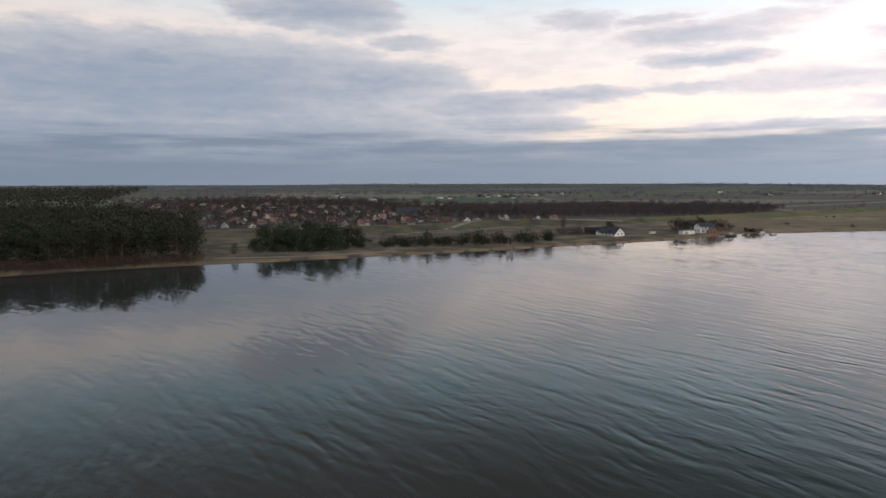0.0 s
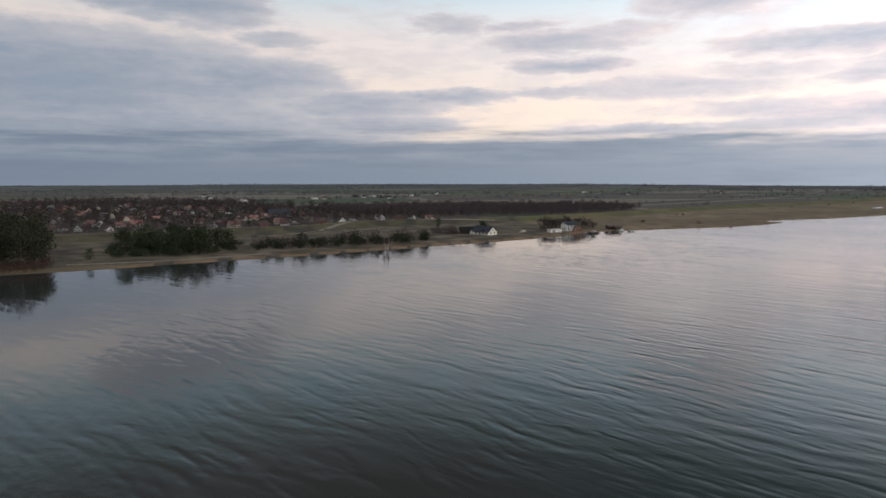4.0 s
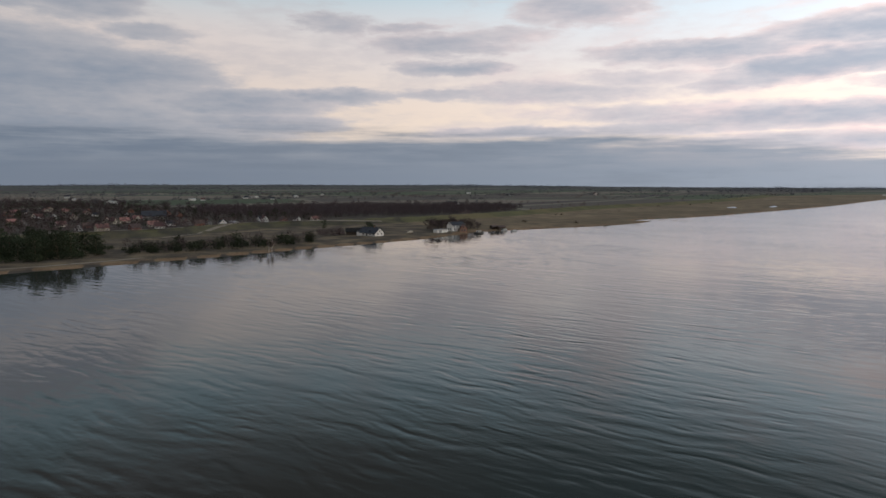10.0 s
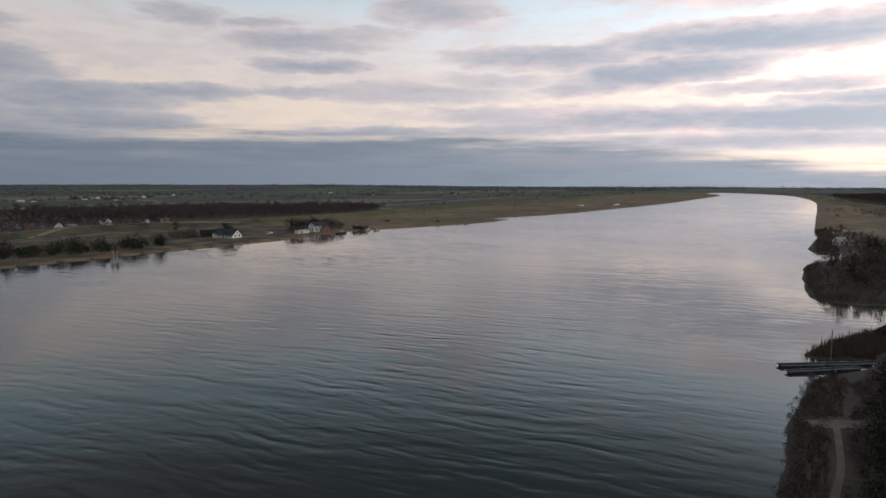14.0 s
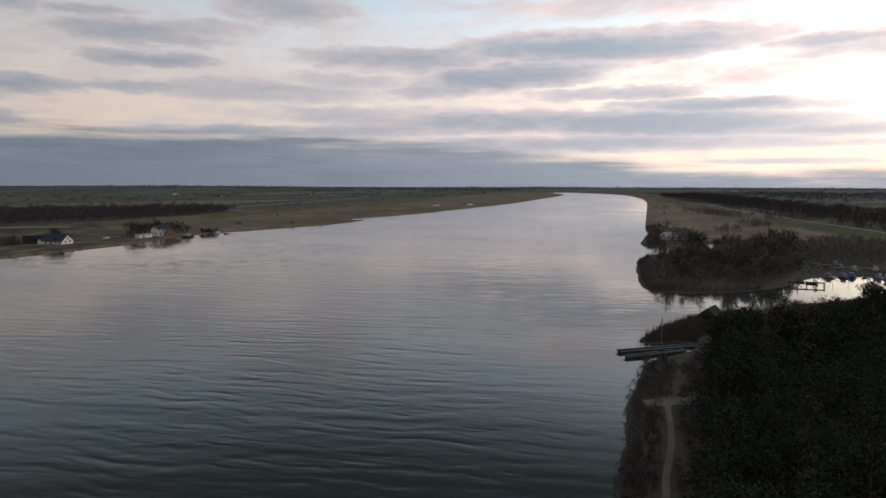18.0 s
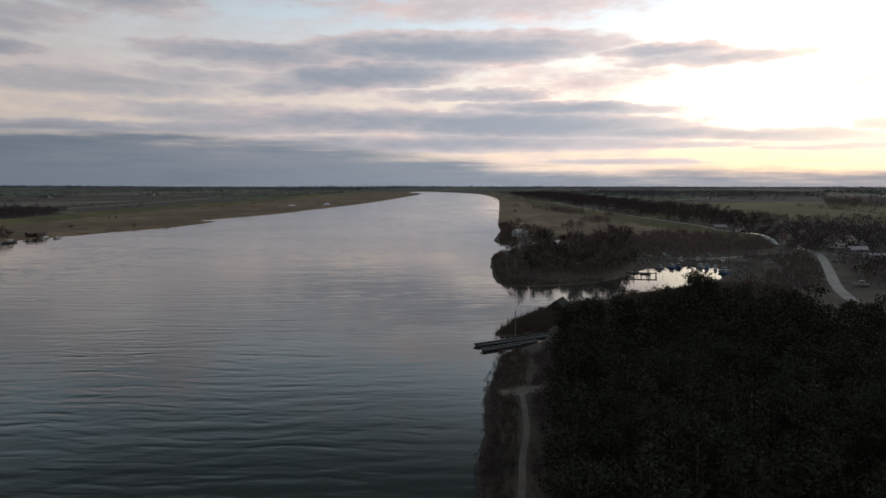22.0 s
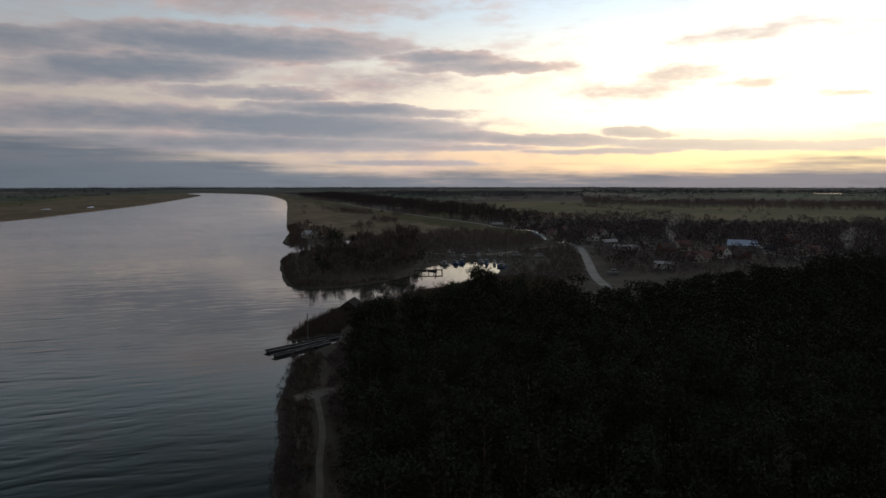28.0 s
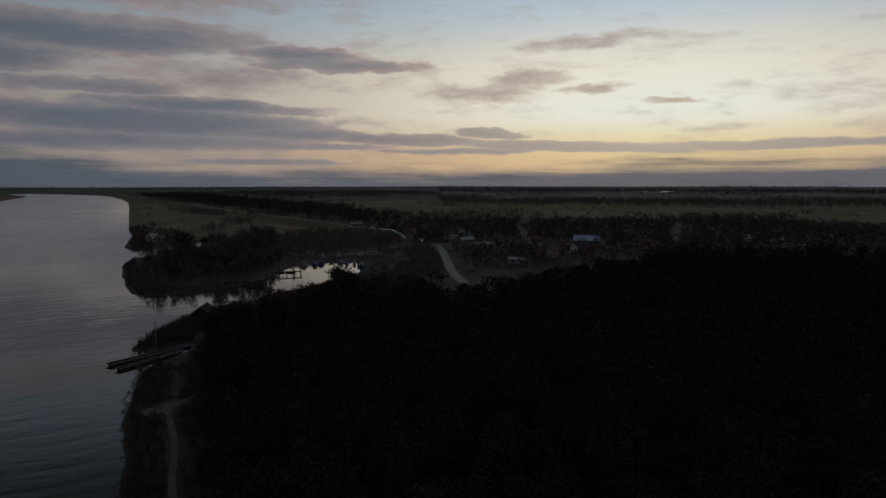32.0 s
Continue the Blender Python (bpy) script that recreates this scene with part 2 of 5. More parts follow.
def foliage(name, base, other, spread=0.35):
    """Needles, leaves or twigs: each clump differs a little."""
    m = bpy.data.materials.new(name)
    m.use_nodes = True
    tree = m.node_tree
    bsdf = tree.nodes["Principled BSDF"]
    island = Val(tree, tree.nodes.new("ShaderNodeNewGeometry").outputs["Random Per Island"])
    info = Val(tree, tree.nodes.new("ShaderNodeObjectInfo").outputs["Random"])
    where = Val(tree, tree.nodes.new("ShaderNodeTexCoord").outputs["Object"])
    patch = noisy(tree, where, 0.15, 3.0)
    col = mixed(tree, (island * 0.4 + patch * 1.5 - 0.45).op("MULTIPLY", 1.0, clamp=True), base, other)
    hsv = tree.nodes.new("ShaderNodeHueSaturation")
    tree.links.new(col.sock, hsv.inputs["Color"])
    link(tree, info * (2 * spread) + (1.0 - spread), hsv.inputs["Value"])
    tree.links.new(hsv.outputs[0], bsdf.inputs["Base Color"])
    bsdf.inputs["Roughness"].default_value = 0.75
    bsdf.inputs["Specular IOR Level"].default_value = 0.05
    return m


def water_material():
    m = bpy.data.materials.new("river_water")
    m.use_nodes = True
    tree = m.node_tree
    bsdf = tree.nodes["Principled BSDF"]
    where = Val(tree, tree.nodes.new("ShaderNodeTexCoord").outputs["Object"])
    x, y, z = split(tree, where)
    # two wind-driven trains of waves, bent and broken into groups, over a slow swell and fine chop
    warp_a = noisy(tree, xyz(tree, x * 0.026, y * 0.026, 3.0), 1.0, 2.0, 0.5) - 0.5
    warp_b = noisy(tree, xyz(tree, x * 0.075, y * 0.075, 5.0), 1.0, 2.0, 0.5) - 0.5
    height = None
    for turn, length, size, seed in ((-57.0, 7.6, 0.021, 1.0), (-50.0, 5.0, 0.020, 4.0), (-62.0, 3.3, 0.015, 8.0), (-30.0, 5.6, 0.007, 13.0)):
        a = radians(turn)
        along = x * math.cos(a) + y * math.sin(a)
        across = y * math.cos(a) - x * math.sin(a)
        phase = (across + warp_a * 11.0 + warp_b * 3.5) * (2 * math.pi / length)
        crest = phase.op("SINE") + (phase * 2.0 + 1.1).op("SINE") * 0.3
        group = noisy(tree, xyz(tree, along * (0.42 / length), across * (0.60 / length), seed), 1.0, 2.0, 0.5).ramp(0.42, 0.66)
        train = crest * group * size
        height = train if height is None else height + train
    a = radians(-57.0)
    along = x * math.cos(a) + y * math.sin(a)
    across = y * math.cos(a) - x * math.sin(a)
    swell = noisy(tree, xyz(tree, along * 0.03, across * 0.085, 0.0), 1.0, 2.0, 0.5)
    wave = noisy(tree, xyz(tree, along * 0.10, across * 0.26, 3.0), 1.0, 3.0, 0.55)
    chop = noisy(tree, xyz(tree, along * 0.42, across * 0.95, 7.0), 1.0, 2.0, 0.5)
    calm = noisy(tree, xyz(tree, along * 0.009, across * 0.016, 11.0), 1.0, 3.0, 0.5).ramp(0.36, 0.66)
    # the harbour basin lies in the lee
    lee_x, lee_y = (x - 272.0) * (1.0 / 62.0), (y - 86.0) * (1.0 / 40.0)
    open_water = (lee_x * lee_x + lee_y * lee_y).ramp(0.6, 1.5) * 0.88 + 0.12
    # and the near bank shelters a strip of water
    open_water = open_water * ((y * 0.88 - x * 0.47).ramp(0.0, 85.0) * 0.6 + 0.4)
    height = (height * (0.35 + calm * 0.9) + swell * 0.12 + wave * (0.055 * (0.5 + calm)) + chop * (0.014 * (0.4 + calm))) * open_water
    node = tree.nodes.new("ShaderNodeBump")
    node.inputs["Strength"].default_value, node.inputs["Distance"].default_value = 1.0, 1.0
    tree.links.new(height.sock, node.inputs["Height"])
    tree.links.new(node.outputs[0], bsdf.inputs["Normal"])
    col = mixed(tree, calm, (0.024, 0.026, 0.022), (0.030, 0.033, 0.030))
    tree.links.new(col.sock, bsdf.inputs["Base Color"])
    bsdf.inputs["Roughness"].default_value = 0.06
    bsdf.inputs["IOR"].default_value = 1.333
    return m


def ground_material():
    """Land cover: fields in strips, grass, reed meadow and sand, each where its cover says."""
    m = bpy.data.materials.new("land")
    m.use_nodes = True
    tree = m.node_tree
    bsdf = tree.nodes["Principled BSDF"]
    where = Val(tree, tree.nodes.new("ShaderNodeTexCoord").outputs["Object"])
    x, y, z = split(tree, where)
    big, mid, small = noisy(tree, where, 0.008, 4.0), noisy(tree, where, 0.06, 4.0), noisy(tree, where, 0.9, 3.0)
    a = radians(24)
    along = x * math.cos(a) + y * math.sin(a)
    across = y * math.cos(a) - x * math.sin(a)
    cell = tree.nodes.new("ShaderNodeTexVoronoi")
    cell.inputs["Scale"].default_value = 1.0
    link(tree, xyz(tree, along * 0.0011, across * 0.0034, 0.0), cell.inputs["Vector"])
    pick = split(tree, Val(tree, cell.outputs["Color"]))[0]
    field = mixed(tree, pick.ramp(0.22, 0.26), (0.088, 0.076, 0.070), (0.064, 0.086, 0.054))
    field = mixed(tree, pick.ramp(0.48, 0.52), field, (0.082, 0.104, 0.062))
    field = mixed(tree, pick.ramp(0.68, 0.70), field, (0.165, 0.142, 0.116))
    field = mixed(tree, pick.ramp(0.80, 0.84), field, (0.075, 0.061, 0.060))
    field = mixed(tree, big.ramp(0.5, 0.7) * 0.5, field, (0.085, 0.082, 0.066))
    lane = tree.nodes.new("ShaderNodeTexVoronoi")
    lane.feature = "DISTANCE_TO_EDGE"
    lane.inputs["Scale"].default_value = 1.0
    link(tree, xyz(tree, along * 0.0011, across * 0.0034, 0.0), lane.inputs["Vector"])
    field = mixed(tree, 1.0 - Val(tree, lane.outputs["Distance"]).ramp(0.006, 0.03), field, (0.165, 0.152, 0.122))
    field = mixed(tree, mid.ramp(0.4, 0.7) * 0.3, field, (0.075, 0.070, 0.045))
    # distance haze put into the colour: the far plain turns blue-grey
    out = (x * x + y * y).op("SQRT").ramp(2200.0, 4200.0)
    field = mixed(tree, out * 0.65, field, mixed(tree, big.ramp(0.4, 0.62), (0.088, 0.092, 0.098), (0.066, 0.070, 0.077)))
    info = tree.nodes.new("ShaderNodeAttribute")
    info.attribute_name = "cover"
    sand_w, grass_w, reed_w = split(tree, Val(tree, info.outputs["Vector"]))
    jag = (mid - 0.5) * 0.8 + (small - 0.5) * 0.5
    grass = mixed(tree, (mid * 0.6 + small * 0.4).ramp(0.35, 0.65), (0.120, 0.112, 0.054), (0.078, 0.076, 0.039))
    grass = mixed(tree, big.ramp(0.45, 0.65) * 0.6, grass, (0.180, 0.135, 0.072))
    reed = mixed(tree, (mid * 0.7 + small * 0.3).ramp(0.36, 0.66), (0.230, 0.172, 0.108), (0.105, 0.080, 0.054))
    reed = mixed(tree, big.ramp(0.42, 0.6) * 0.6, reed, (0.100, 0.078, 0.050))
    sand = mixed(tree, (mid * 0.5 + small * 0.5).ramp(0.4, 0.62), (0.240, 0.160, 0.096), (0.130, 0.086, 0.052))
    col = mixed(tree, (grass_w + jag * 0.6).ramp(0.35, 0.65), field, grass)
    col = mixed(tree, (reed_w + jag).ramp(0.35, 0.65), col, reed)
    col = mixed(tree, (sand_w + jag * 0.8).ramp(0.4, 0.6), col, sand)
    earth = tree.nodes.new("ShaderNodeAttribute")
    earth.attribute_name = "soil"
    col = mixed(tree, (Val(tree, earth.outputs["Fac"]) + jag * 0.5).ramp(0.3, 0.7), col, mixed(tree, mid.ramp(0.35, 0.65), (0.078, 0.066, 0.053), (0.048, 0.042, 0.036)))
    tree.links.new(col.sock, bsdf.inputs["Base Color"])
    bsdf.inputs["Roughness"].default_value = 0.95
    bsdf.inputs["Specular IOR Level"].default_value = 0.1
    node = tree.nodes.new("ShaderNodeBump")
    node.inputs["Strength"].default_value, node.inputs["Distance"].default_value = 0.7, 0.4
    tree.links.new((small * 0.5 + mid).sock, node.inputs["Height"])
    tree.links.new(node.outputs[0], bsdf.inputs["Normal"])
    return m


M_WATER, M_LAND = water_material(), ground_material()
M_NEEDLE = foliage("pine_needles", (0.029, 0.033, 0.021), (0.040, 0.041, 0.027), 0.15)
M_SPRUCE = foliage("dark_needles", (0.030, 0.042, 0.024), (0.045, 0.052, 0.030))
M_TWIG = foliage("bare_twigs", (0.165, 0.125, 0.110), (0.105, 0.080, 0.072))
M_TWIG_RED = foliage("reddish_twigs", (0.100, 0.074, 0.073), (0.068, 0.051, 0.052))
M_PLANTATION = foliage("purplish_brown_twigs", (0.076, 0.058, 0.061), (0.052, 0.041, 0.044))
M_UNDERBRUSH = foliage("rusty_underbrush", (0.085, 0.050, 0.040), (0.055, 0.036, 0.030))
# lighter version of the reddish twigs, with haze put into the colour
M_TWIG_HAZED = foliage("haze_lightened_twigs", (0.165, 0.122, 0.114), (0.112, 0.084, 0.079))
M_BRUSH = foliage("brown_brush", (0.130, 0.092, 0.064), (0.088, 0.072, 0.050))
M_REED = foliage("dry_reed", (0.125, 0.094, 0.074), (0.078, 0.058, 0.048))
# distance haze is put into the blue-grey of the far trees
M_FARWOOD = foliage("haze_greyed_woods", (0.098, 0.098, 0.110), (0.074, 0.075, 0.085))
M_BARK = material("pine_bark", (0.14, 0.085, 0.055), (0.08, 0.055, 0.042), 1.5, 9.0, 0.9, bump=0.02)
M_DARKBARK = material("grey_bark", (0.085, 0.07, 0.06), (0.05, 0.042, 0.038), 1.5, 9.0, 0.9)
M_BIRCH = material("birch_bark", (0.52, 0.47, 0.42), (0.28, 0.24, 0.21), 1.2, 6.0, 0.8)
M_TRACK = material("trodden_sand", (0.22, 0.185, 0.145), (0.14, 0.115, 0.09), 0.4, 3.0, 0.95, bump=0.02)
M_GRAVEL = material("pale_gravel", (0.33, 0.30, 0.26), (0.25, 0.23, 0.20), 0.4, 3.0, 0.95, bump=0.02)
M_PATH = material("damp_trodden_earth", (0.140, 0.118, 0.100), (0.095, 0.079, 0.066), 0.4, 3.0, 0.95, bump=0.02)
M_WET = material("wet_paving", (0.07, 0.068, 0.066), (0.045, 0.044, 0.044), 0.15, 2.0, 0.16)
M_ROAD = material("damp_asphalt", (0.075, 0.073, 0.072), (0.05, 0.049, 0.05), 0.2, 3.0, 0.62, spec=0.3)

# ---- building helpers ----
RNG = np.random.default_rng(7)


def mesh_of(name, V, F, mat, smooth=False):
    me = bpy.data.meshes.new(name)
    me.from_pydata([tuple(map(float, v)) for v in V], [], [tuple(map(int, f)) for f in F])
    me.materials.append(mat)
    if smooth:
        me.polygons.foreach_set("use_smooth", [True] * len(me.polygons))
    me.update()
    return me


def part(name, geo, mat, parent, label=""):
    """One mesh under a thing or a part. geo: a bmesh, a mesh, or (verts, faces)."""
    if isinstance(geo, bpy.types.Mesh):
        me = geo
    elif isinstance(geo, tuple):
        me = mesh_of(name, geo[0], geo[1], mat)
    else:
        me = bpy.data.meshes.new(name)
        geo.to_mesh(me)
        geo.free()
        me.materials.append(mat)
    ob = new(name, me)
    ob.parent = parent
    return tagged(ob, label)


def thing(name, label, category, group="", kind=""):
    return tagged(new(name), label, category, group, kind)


def boxes(*specs):
    """A bmesh of bevelled boxes: (centre), (size), turn about z in degrees."""
    bm = bmesh.new()
    for c, s, *turn in specs:
        m = pose(*c, 0, 0, turn[0] if turn else 0) @ Matrix.Diagonal((*s, 1))
        made = bmesh.ops.create_cube(bm, size=1, matrix=m)
        edges = list({e for v in made["verts"] for e in v.link_edges})
        bmesh.ops.bevel(bm, geom=edges, offset=min(s) * 0.12, segments=1, affect="EDGES")
    return bm


def prism(p0, p1, r0, r1, n=5):
    """A tapered round bar from p0 to p1: verts, faces."""
    p0, p1 = np.array(p0, float), np.array(p1, float)
    d = p1 - p0
    d = d / (np.linalg.norm(d) + 1e-9)
    a = np.cross(d, (0.31, 0.82, 0.47))
    a = a / np.linalg.norm(a)
    b = np.cross(d, a)
    k = np.arange(n) * 2 * np.pi / n
    ring = np.cos(k)[:, None] * a + np.sin(k)[:, None] * b
    V = np.vstack([p0 + ring * r0, p1 + ring * r1])
    F = [(i, (i + 1) % n, n + (i + 1) % n, n + i) for i in range(n)] + [tuple(range(n - 1, -1, -1)), tuple(range(n, 2 * n))]
    return V, F


def merged(pieces):
    V, F, base = [], [], 0
    for v, f in pieces:
        V.append(np.asarray(v, float))
        F += [tuple(i + base for i in q) for q in f]
        base += len(v)
    return (np.vstack(V), F) if V else (np.zeros((0, 3)), [])


def blades(centres, size, per, flat=1.0, rng=RNG, thin=0.6):
    """Small leaf-like triangles scattered round each centre."""
    C = np.repeat(np.asarray(centres, float), per, 0)
    n = len(C)
    C = C + rng.normal(0, 1, (n, 3)) * size * np.array([1.0, 1.0, 0.6 * flat])
    d1, d2 = rng.normal(0, 1, (n, 3)), rng.normal(0, 1, (n, 3))
    d1 /= np.linalg.norm(d1, axis=1)[:, None]
    d2 /= np.linalg.norm(d2, axis=1)[:, None]
    s = size * rng.uniform(0.45, 1.0, (n, 1))
    V = np.stack([C - d1 * s * thin, C + d1 * s * thin + d2 * s * 0.2, C + d2 * s * (1.5 - 0.8 * thin)], 1).reshape(-1, 3)
    return V, [(3 * i, 3 * i + 1, 3 * i + 2) for i in range(n)]


def pine(seed, h=18.0, clumps=34, per=14, size=0.85, spread=2.8, low=0.42):
    """A Scots pine: bare tapered stem, limbs, an uneven crown of needle clumps. Trunk and crown as (verts, faces)."""
    rng = np.random.default_rng(seed)
    bend = rng.normal(0, 0.35, 2)
    stem = [np.array((bend[0] * u * u, bend[1] * u * u, h * u)) for u in (0, 0.35, 0.7, 0.97)]
    bars = [prism(stem[i], stem[i + 1], 0.22 * (1 - 0.28 * i), 0.22 * (1 - 0.28 * (i + 1)) + 0.02, 5) for i in range(3)]
    tips = []
    for _ in range(clumps):
        u = low + (1 - low) * rng.uniform(0, 1) ** 0.8
        q = (u - low) / (1 - low)
        wide = spread * math.sqrt(max(0.05, 1 - ((q - 0.42) / 0.64) ** 2))
        k, rad = rng.uniform(0, 2 * math.pi), wide * rng.uniform(0.25, 1.0)
        tips.append((bend[0] * u * u + rad * math.cos(k), bend[1] * u * u + rad * math.sin(k), h * u + rng.normal(0, 0.3)))
    for t in tips[:9]:
        bars.append(prism((bend[0] * .4, bend[1] * .4, t[2] - 1.0), t, 0.07, 0.02, 3))
    return merged(bars), blades(tips, size, per, 0.75, rng, 0.45)


def bare_tree(seed, h=10.0, twigs=150, spread=0.34):
    """A leafless tree: trunk, limbs, a haze of fine twigs. Branches and twigs as (verts, faces)."""
    rng = np.random.default_rng(seed)
    bars, ends = [prism((0, 0, 0), (0, 0, h * 0.35), h * 0.018, h * 0.013, 5)], []

    def grow(p, d, length, r, level):
        q = p + d * length
        bars.append(prism(p, q, r, r * 0.55, 4 if level < 2 else 3))
        if level == 2:
            ends.append((p, q))
            return
        for _ in range(4 if level == 0 else 3):
            e = d + rng.normal(0, spread * 1.25, 3) + np.array((0, 0, 0.18))
            grow(p + d * length * rng.uniform(0.5, 1.0), e / np.linalg.norm(e), length * rng.uniform(0.55, 0.85), r * 0.5, level + 1)

    for _ in range(5):
        d = np.array((rng.normal(0, spread * 1.4), rng.normal(0, spread * 1.4), 1.0))
        grow(np.array((0, 0, h * rng.uniform(0.08, 0.33))), d / np.linalg.norm(d), h * rng.uniform(0.2, 0.3), h * 0.008, 0)
    V, F = [], []
    for i in range(twigs):
        p, q = ends[rng.integers(len(ends))]
        o = p + (q - p) * rng.uniform(0.1, 1.0)
        d = (q - p) / np.linalg.norm(q - p) + rng.normal(0, 0.6, 3)
        tip = o + d * h * rng.uniform(0.06, 0.13)
        w = np.cross(d, rng.normal(0, 1, 3))
        w = w / np.linalg.norm(w) * h * 0.0075
        V += [o - w, o + w, tip]
        F.append((3 * i, 3 * i + 1, 3 * i + 2))
    return merged(bars), (np.array(V), F)


def bush(seed, h=3.0, n=42, per=8, size=0.48):
    rng = np.random.default_rng(seed)
    k, rad = rng.uniform(0, 6.28, n), rng.uniform(0, 1, n) ** 0.5 * h * 0.55
    z = h * rng.uniform(0.12, 0.95, n) * (1 - 0.45 * (rad / (h * 0.55)) ** 2)
    return blades(np.stack([rad * np.cos(k), rad * np.sin(k), z], 1), size, per, 1.0, rng)


def haze_crown(seed, h=9.0, n=110, low=0.22, wide=0.02, reach=(0.10, 0.24)):
    """A rounded leafless crown: fine twigs that spread outwards from many limbs."""
    rng = np.random.default_rng(seed)
    q = rng.normal(0, 1, (n, 3))
    q = q / np.linalg.norm(q, axis=1)[:, None] * rng.uniform(0.25, 1.0, (n, 1)) ** 0.5
    lump = 0.8 + 0.3 * np.sin(np.arctan2(q[:, 1], q[:, 0]) * 3 + seed) * np.sin(q[:, 2] * 4 + seed)
    half = h * (1 - low) / 2
    o = np.column_stack([q[:, 0] * half * 0.85 * lump, q[:, 1] * half * 0.85 * lump, h * low + half + q[:, 2] * half * lump])
    d = q * 0.7 + np.array((0, 0, 0.35)) + rng.normal(0, 0.45, (n, 3))
    w = np.cross(d, rng.normal(0, 1, (n, 3)))
    w = w / np.linalg.norm(w, axis=1)[:, None] * h * wide
    tip = o + d * (h * rng.uniform(*reach, n))[:, None]
    return np.stack([o - w, o + w, tip], 1).reshape(-1, 3), [(3 * i, 3 * i + 1, 3 * i + 2) for i in range(n)]


def scattered(name, label, category, protos, places, mat, scales=(0.8, 1.2), sink=0.0, kind="stuff", group=""):
    """Many alike growths that nobody could count, in one mesh."""
    places = np.asarray(places, float)
    if not len(places):
        return None
    rng = np.random.default_rng(len(places))
    which = rng.integers(0, len(protos), len(places))
    VV, FF, base = [], [], 0
    for k, (V, F) in enumerate(protos):
        P = places[which == k]
        if not len(P):
            continue
        V, tri = np.asarray(V), np.array([(f[0], f[i], f[i + 1]) for f in F for i in range(1, len(f) - 1)])
        a, s = rng.uniform(0, 6.28, len(P)), rng.uniform(*scales, len(P))
        ca, sa = np.cos(a), np.sin(a)
        X = (V[None, :, 0] * ca[:, None] - V[None, :, 1] * sa[:, None]) * s[:, None] + P[:, 0:1]
        Y = (V[None, :, 0] * sa[:, None] + V[None, :, 1] * ca[:, None]) * s[:, None] + P[:, 1:2]
        Z = V[None, :, 2] * (s * rng.uniform(0.9, 1.1, len(P)))[:, None] + P[:, 2:3] - sink
        VV.append(np.stack([X, Y, Z], 2).reshape(-1, 3))
        FF.append((tri[None] + (np.arange(len(P)) * len(V))[:, None, None]).reshape(-1, 3) + base)
        base += len(P) * len(V)
    V, F = np.vstack(VV), np.vstack(FF)
    me = bpy.data.meshes.new(name)
    me.vertices.add(len(V))
    me.vertices.foreach_set("co", V.astype(np.float32).ravel())
    me.loops.add(len(F) * 3)
    me.loops.foreach_set("vertex_index", F.astype(np.int32).ravel())
    me.polygons.add(len(F))
    me.polygons.foreach_set("loop_start", np.arange(0, len(F) * 3, 3, dtype=np.int32))
    me.materials.append(mat)
    me.update(calc_edges=True)
    return tagged(new(name, me), label, category, group, kind)


# ---- the plan: camera over the near bank, x to the east, y across the river ----
def rounded(line, times=2):
    P = np.array(line, float)
    for _ in range(times):
        P = np.vstack([P[:1], np.stack([P[:-1] * 0.75 + P[1:] * 0.25, P[:-1] * 0.25 + P[1:] * 0.75], 1).reshape(-1, 2), P[-1:]])
    return P


def polar(*rows):
    """Headings (degrees) and distances as places in the plan."""
    return [(r * math.sin(radians(h)), r * math.cos(radians(h))) for h, r in rows]


FAR_BANK = ((-4800, -2400), (-1400, -420), (-520, 85), (-290, 220), (-190, 284), (-130, 316), (-93, 329), (-40, 354), (21, 379), (60, 402), (94, 416),
            (136, 438), (159, 450), (190, 474), (209, 494), (233, 499), (287, 513), (351, 524), (405, 547), (446, 572), (428, 582), (436, 596), (470, 606), (553, 624), (692, 688))
FAR_BANK_UP = ((847, 758), (1065, 866), (1271, 982), (1560, 1140), (1790, 1276), (1905, 1368), (1990, 1470), (2100, 1560))
NEAR_BANK_UP = ((2190, 1590), (2240, 1570), (1993, 1199), (1640, 934), (1305, 720), (1040, 574), (826, 456), (595, 329),
                (521, 289), (490, 268), (430, 240), (374, 210), (384, 202), (432, 190), (420, 177), (366, 180), (336, 187), (300, 170), (262, 148))
HARBOUR = ((239, 134), (226, 124), (227, 112), (239, 102), (263, 91), (289, 91), (309, 92), (321, 82), (327, 73), (325, 63), (312, 57), (297, 56),
           (281, 58), (262, 64), (238, 74), (212, 82), (188, 89), (166, 88.5), (151, 85.5), (149, 82.5), (154, 79), (160, 75.5), (158, 71.5), (150, 70.3), (141, 72.3))
NEAR_BANK = ((133, 73.5), (110, 63), (97, 56), (80, 47), (72, 43), (45, 28), (0, 6), (-60, -26), (-320, -150), (-1200, -700), (-4500, -3300))
RIVER = rounded(FAR_BANK + FAR_BANK_UP + NEAR_BANK_UP + HARBOUR + NEAR_BANK, 2)
DIKE_FAR = rounded(polar((-60, 700), (-34, 560), (-20, 505), (-12, 520), (-5, 528), (-1, 545), (2.7, 595), (10.4, 620), (21.5, 716), (27.5, 850), (33.5, 1060), (39.2, 1250), (43.8, 1650), (46, 2100)))
DIKE_NEAR = rounded(((470, 70), (491, 98), (530, 114), (625, 189), (728, 267), (961, 428), (1202, 596), (1500, 810), (1900, 1080)))


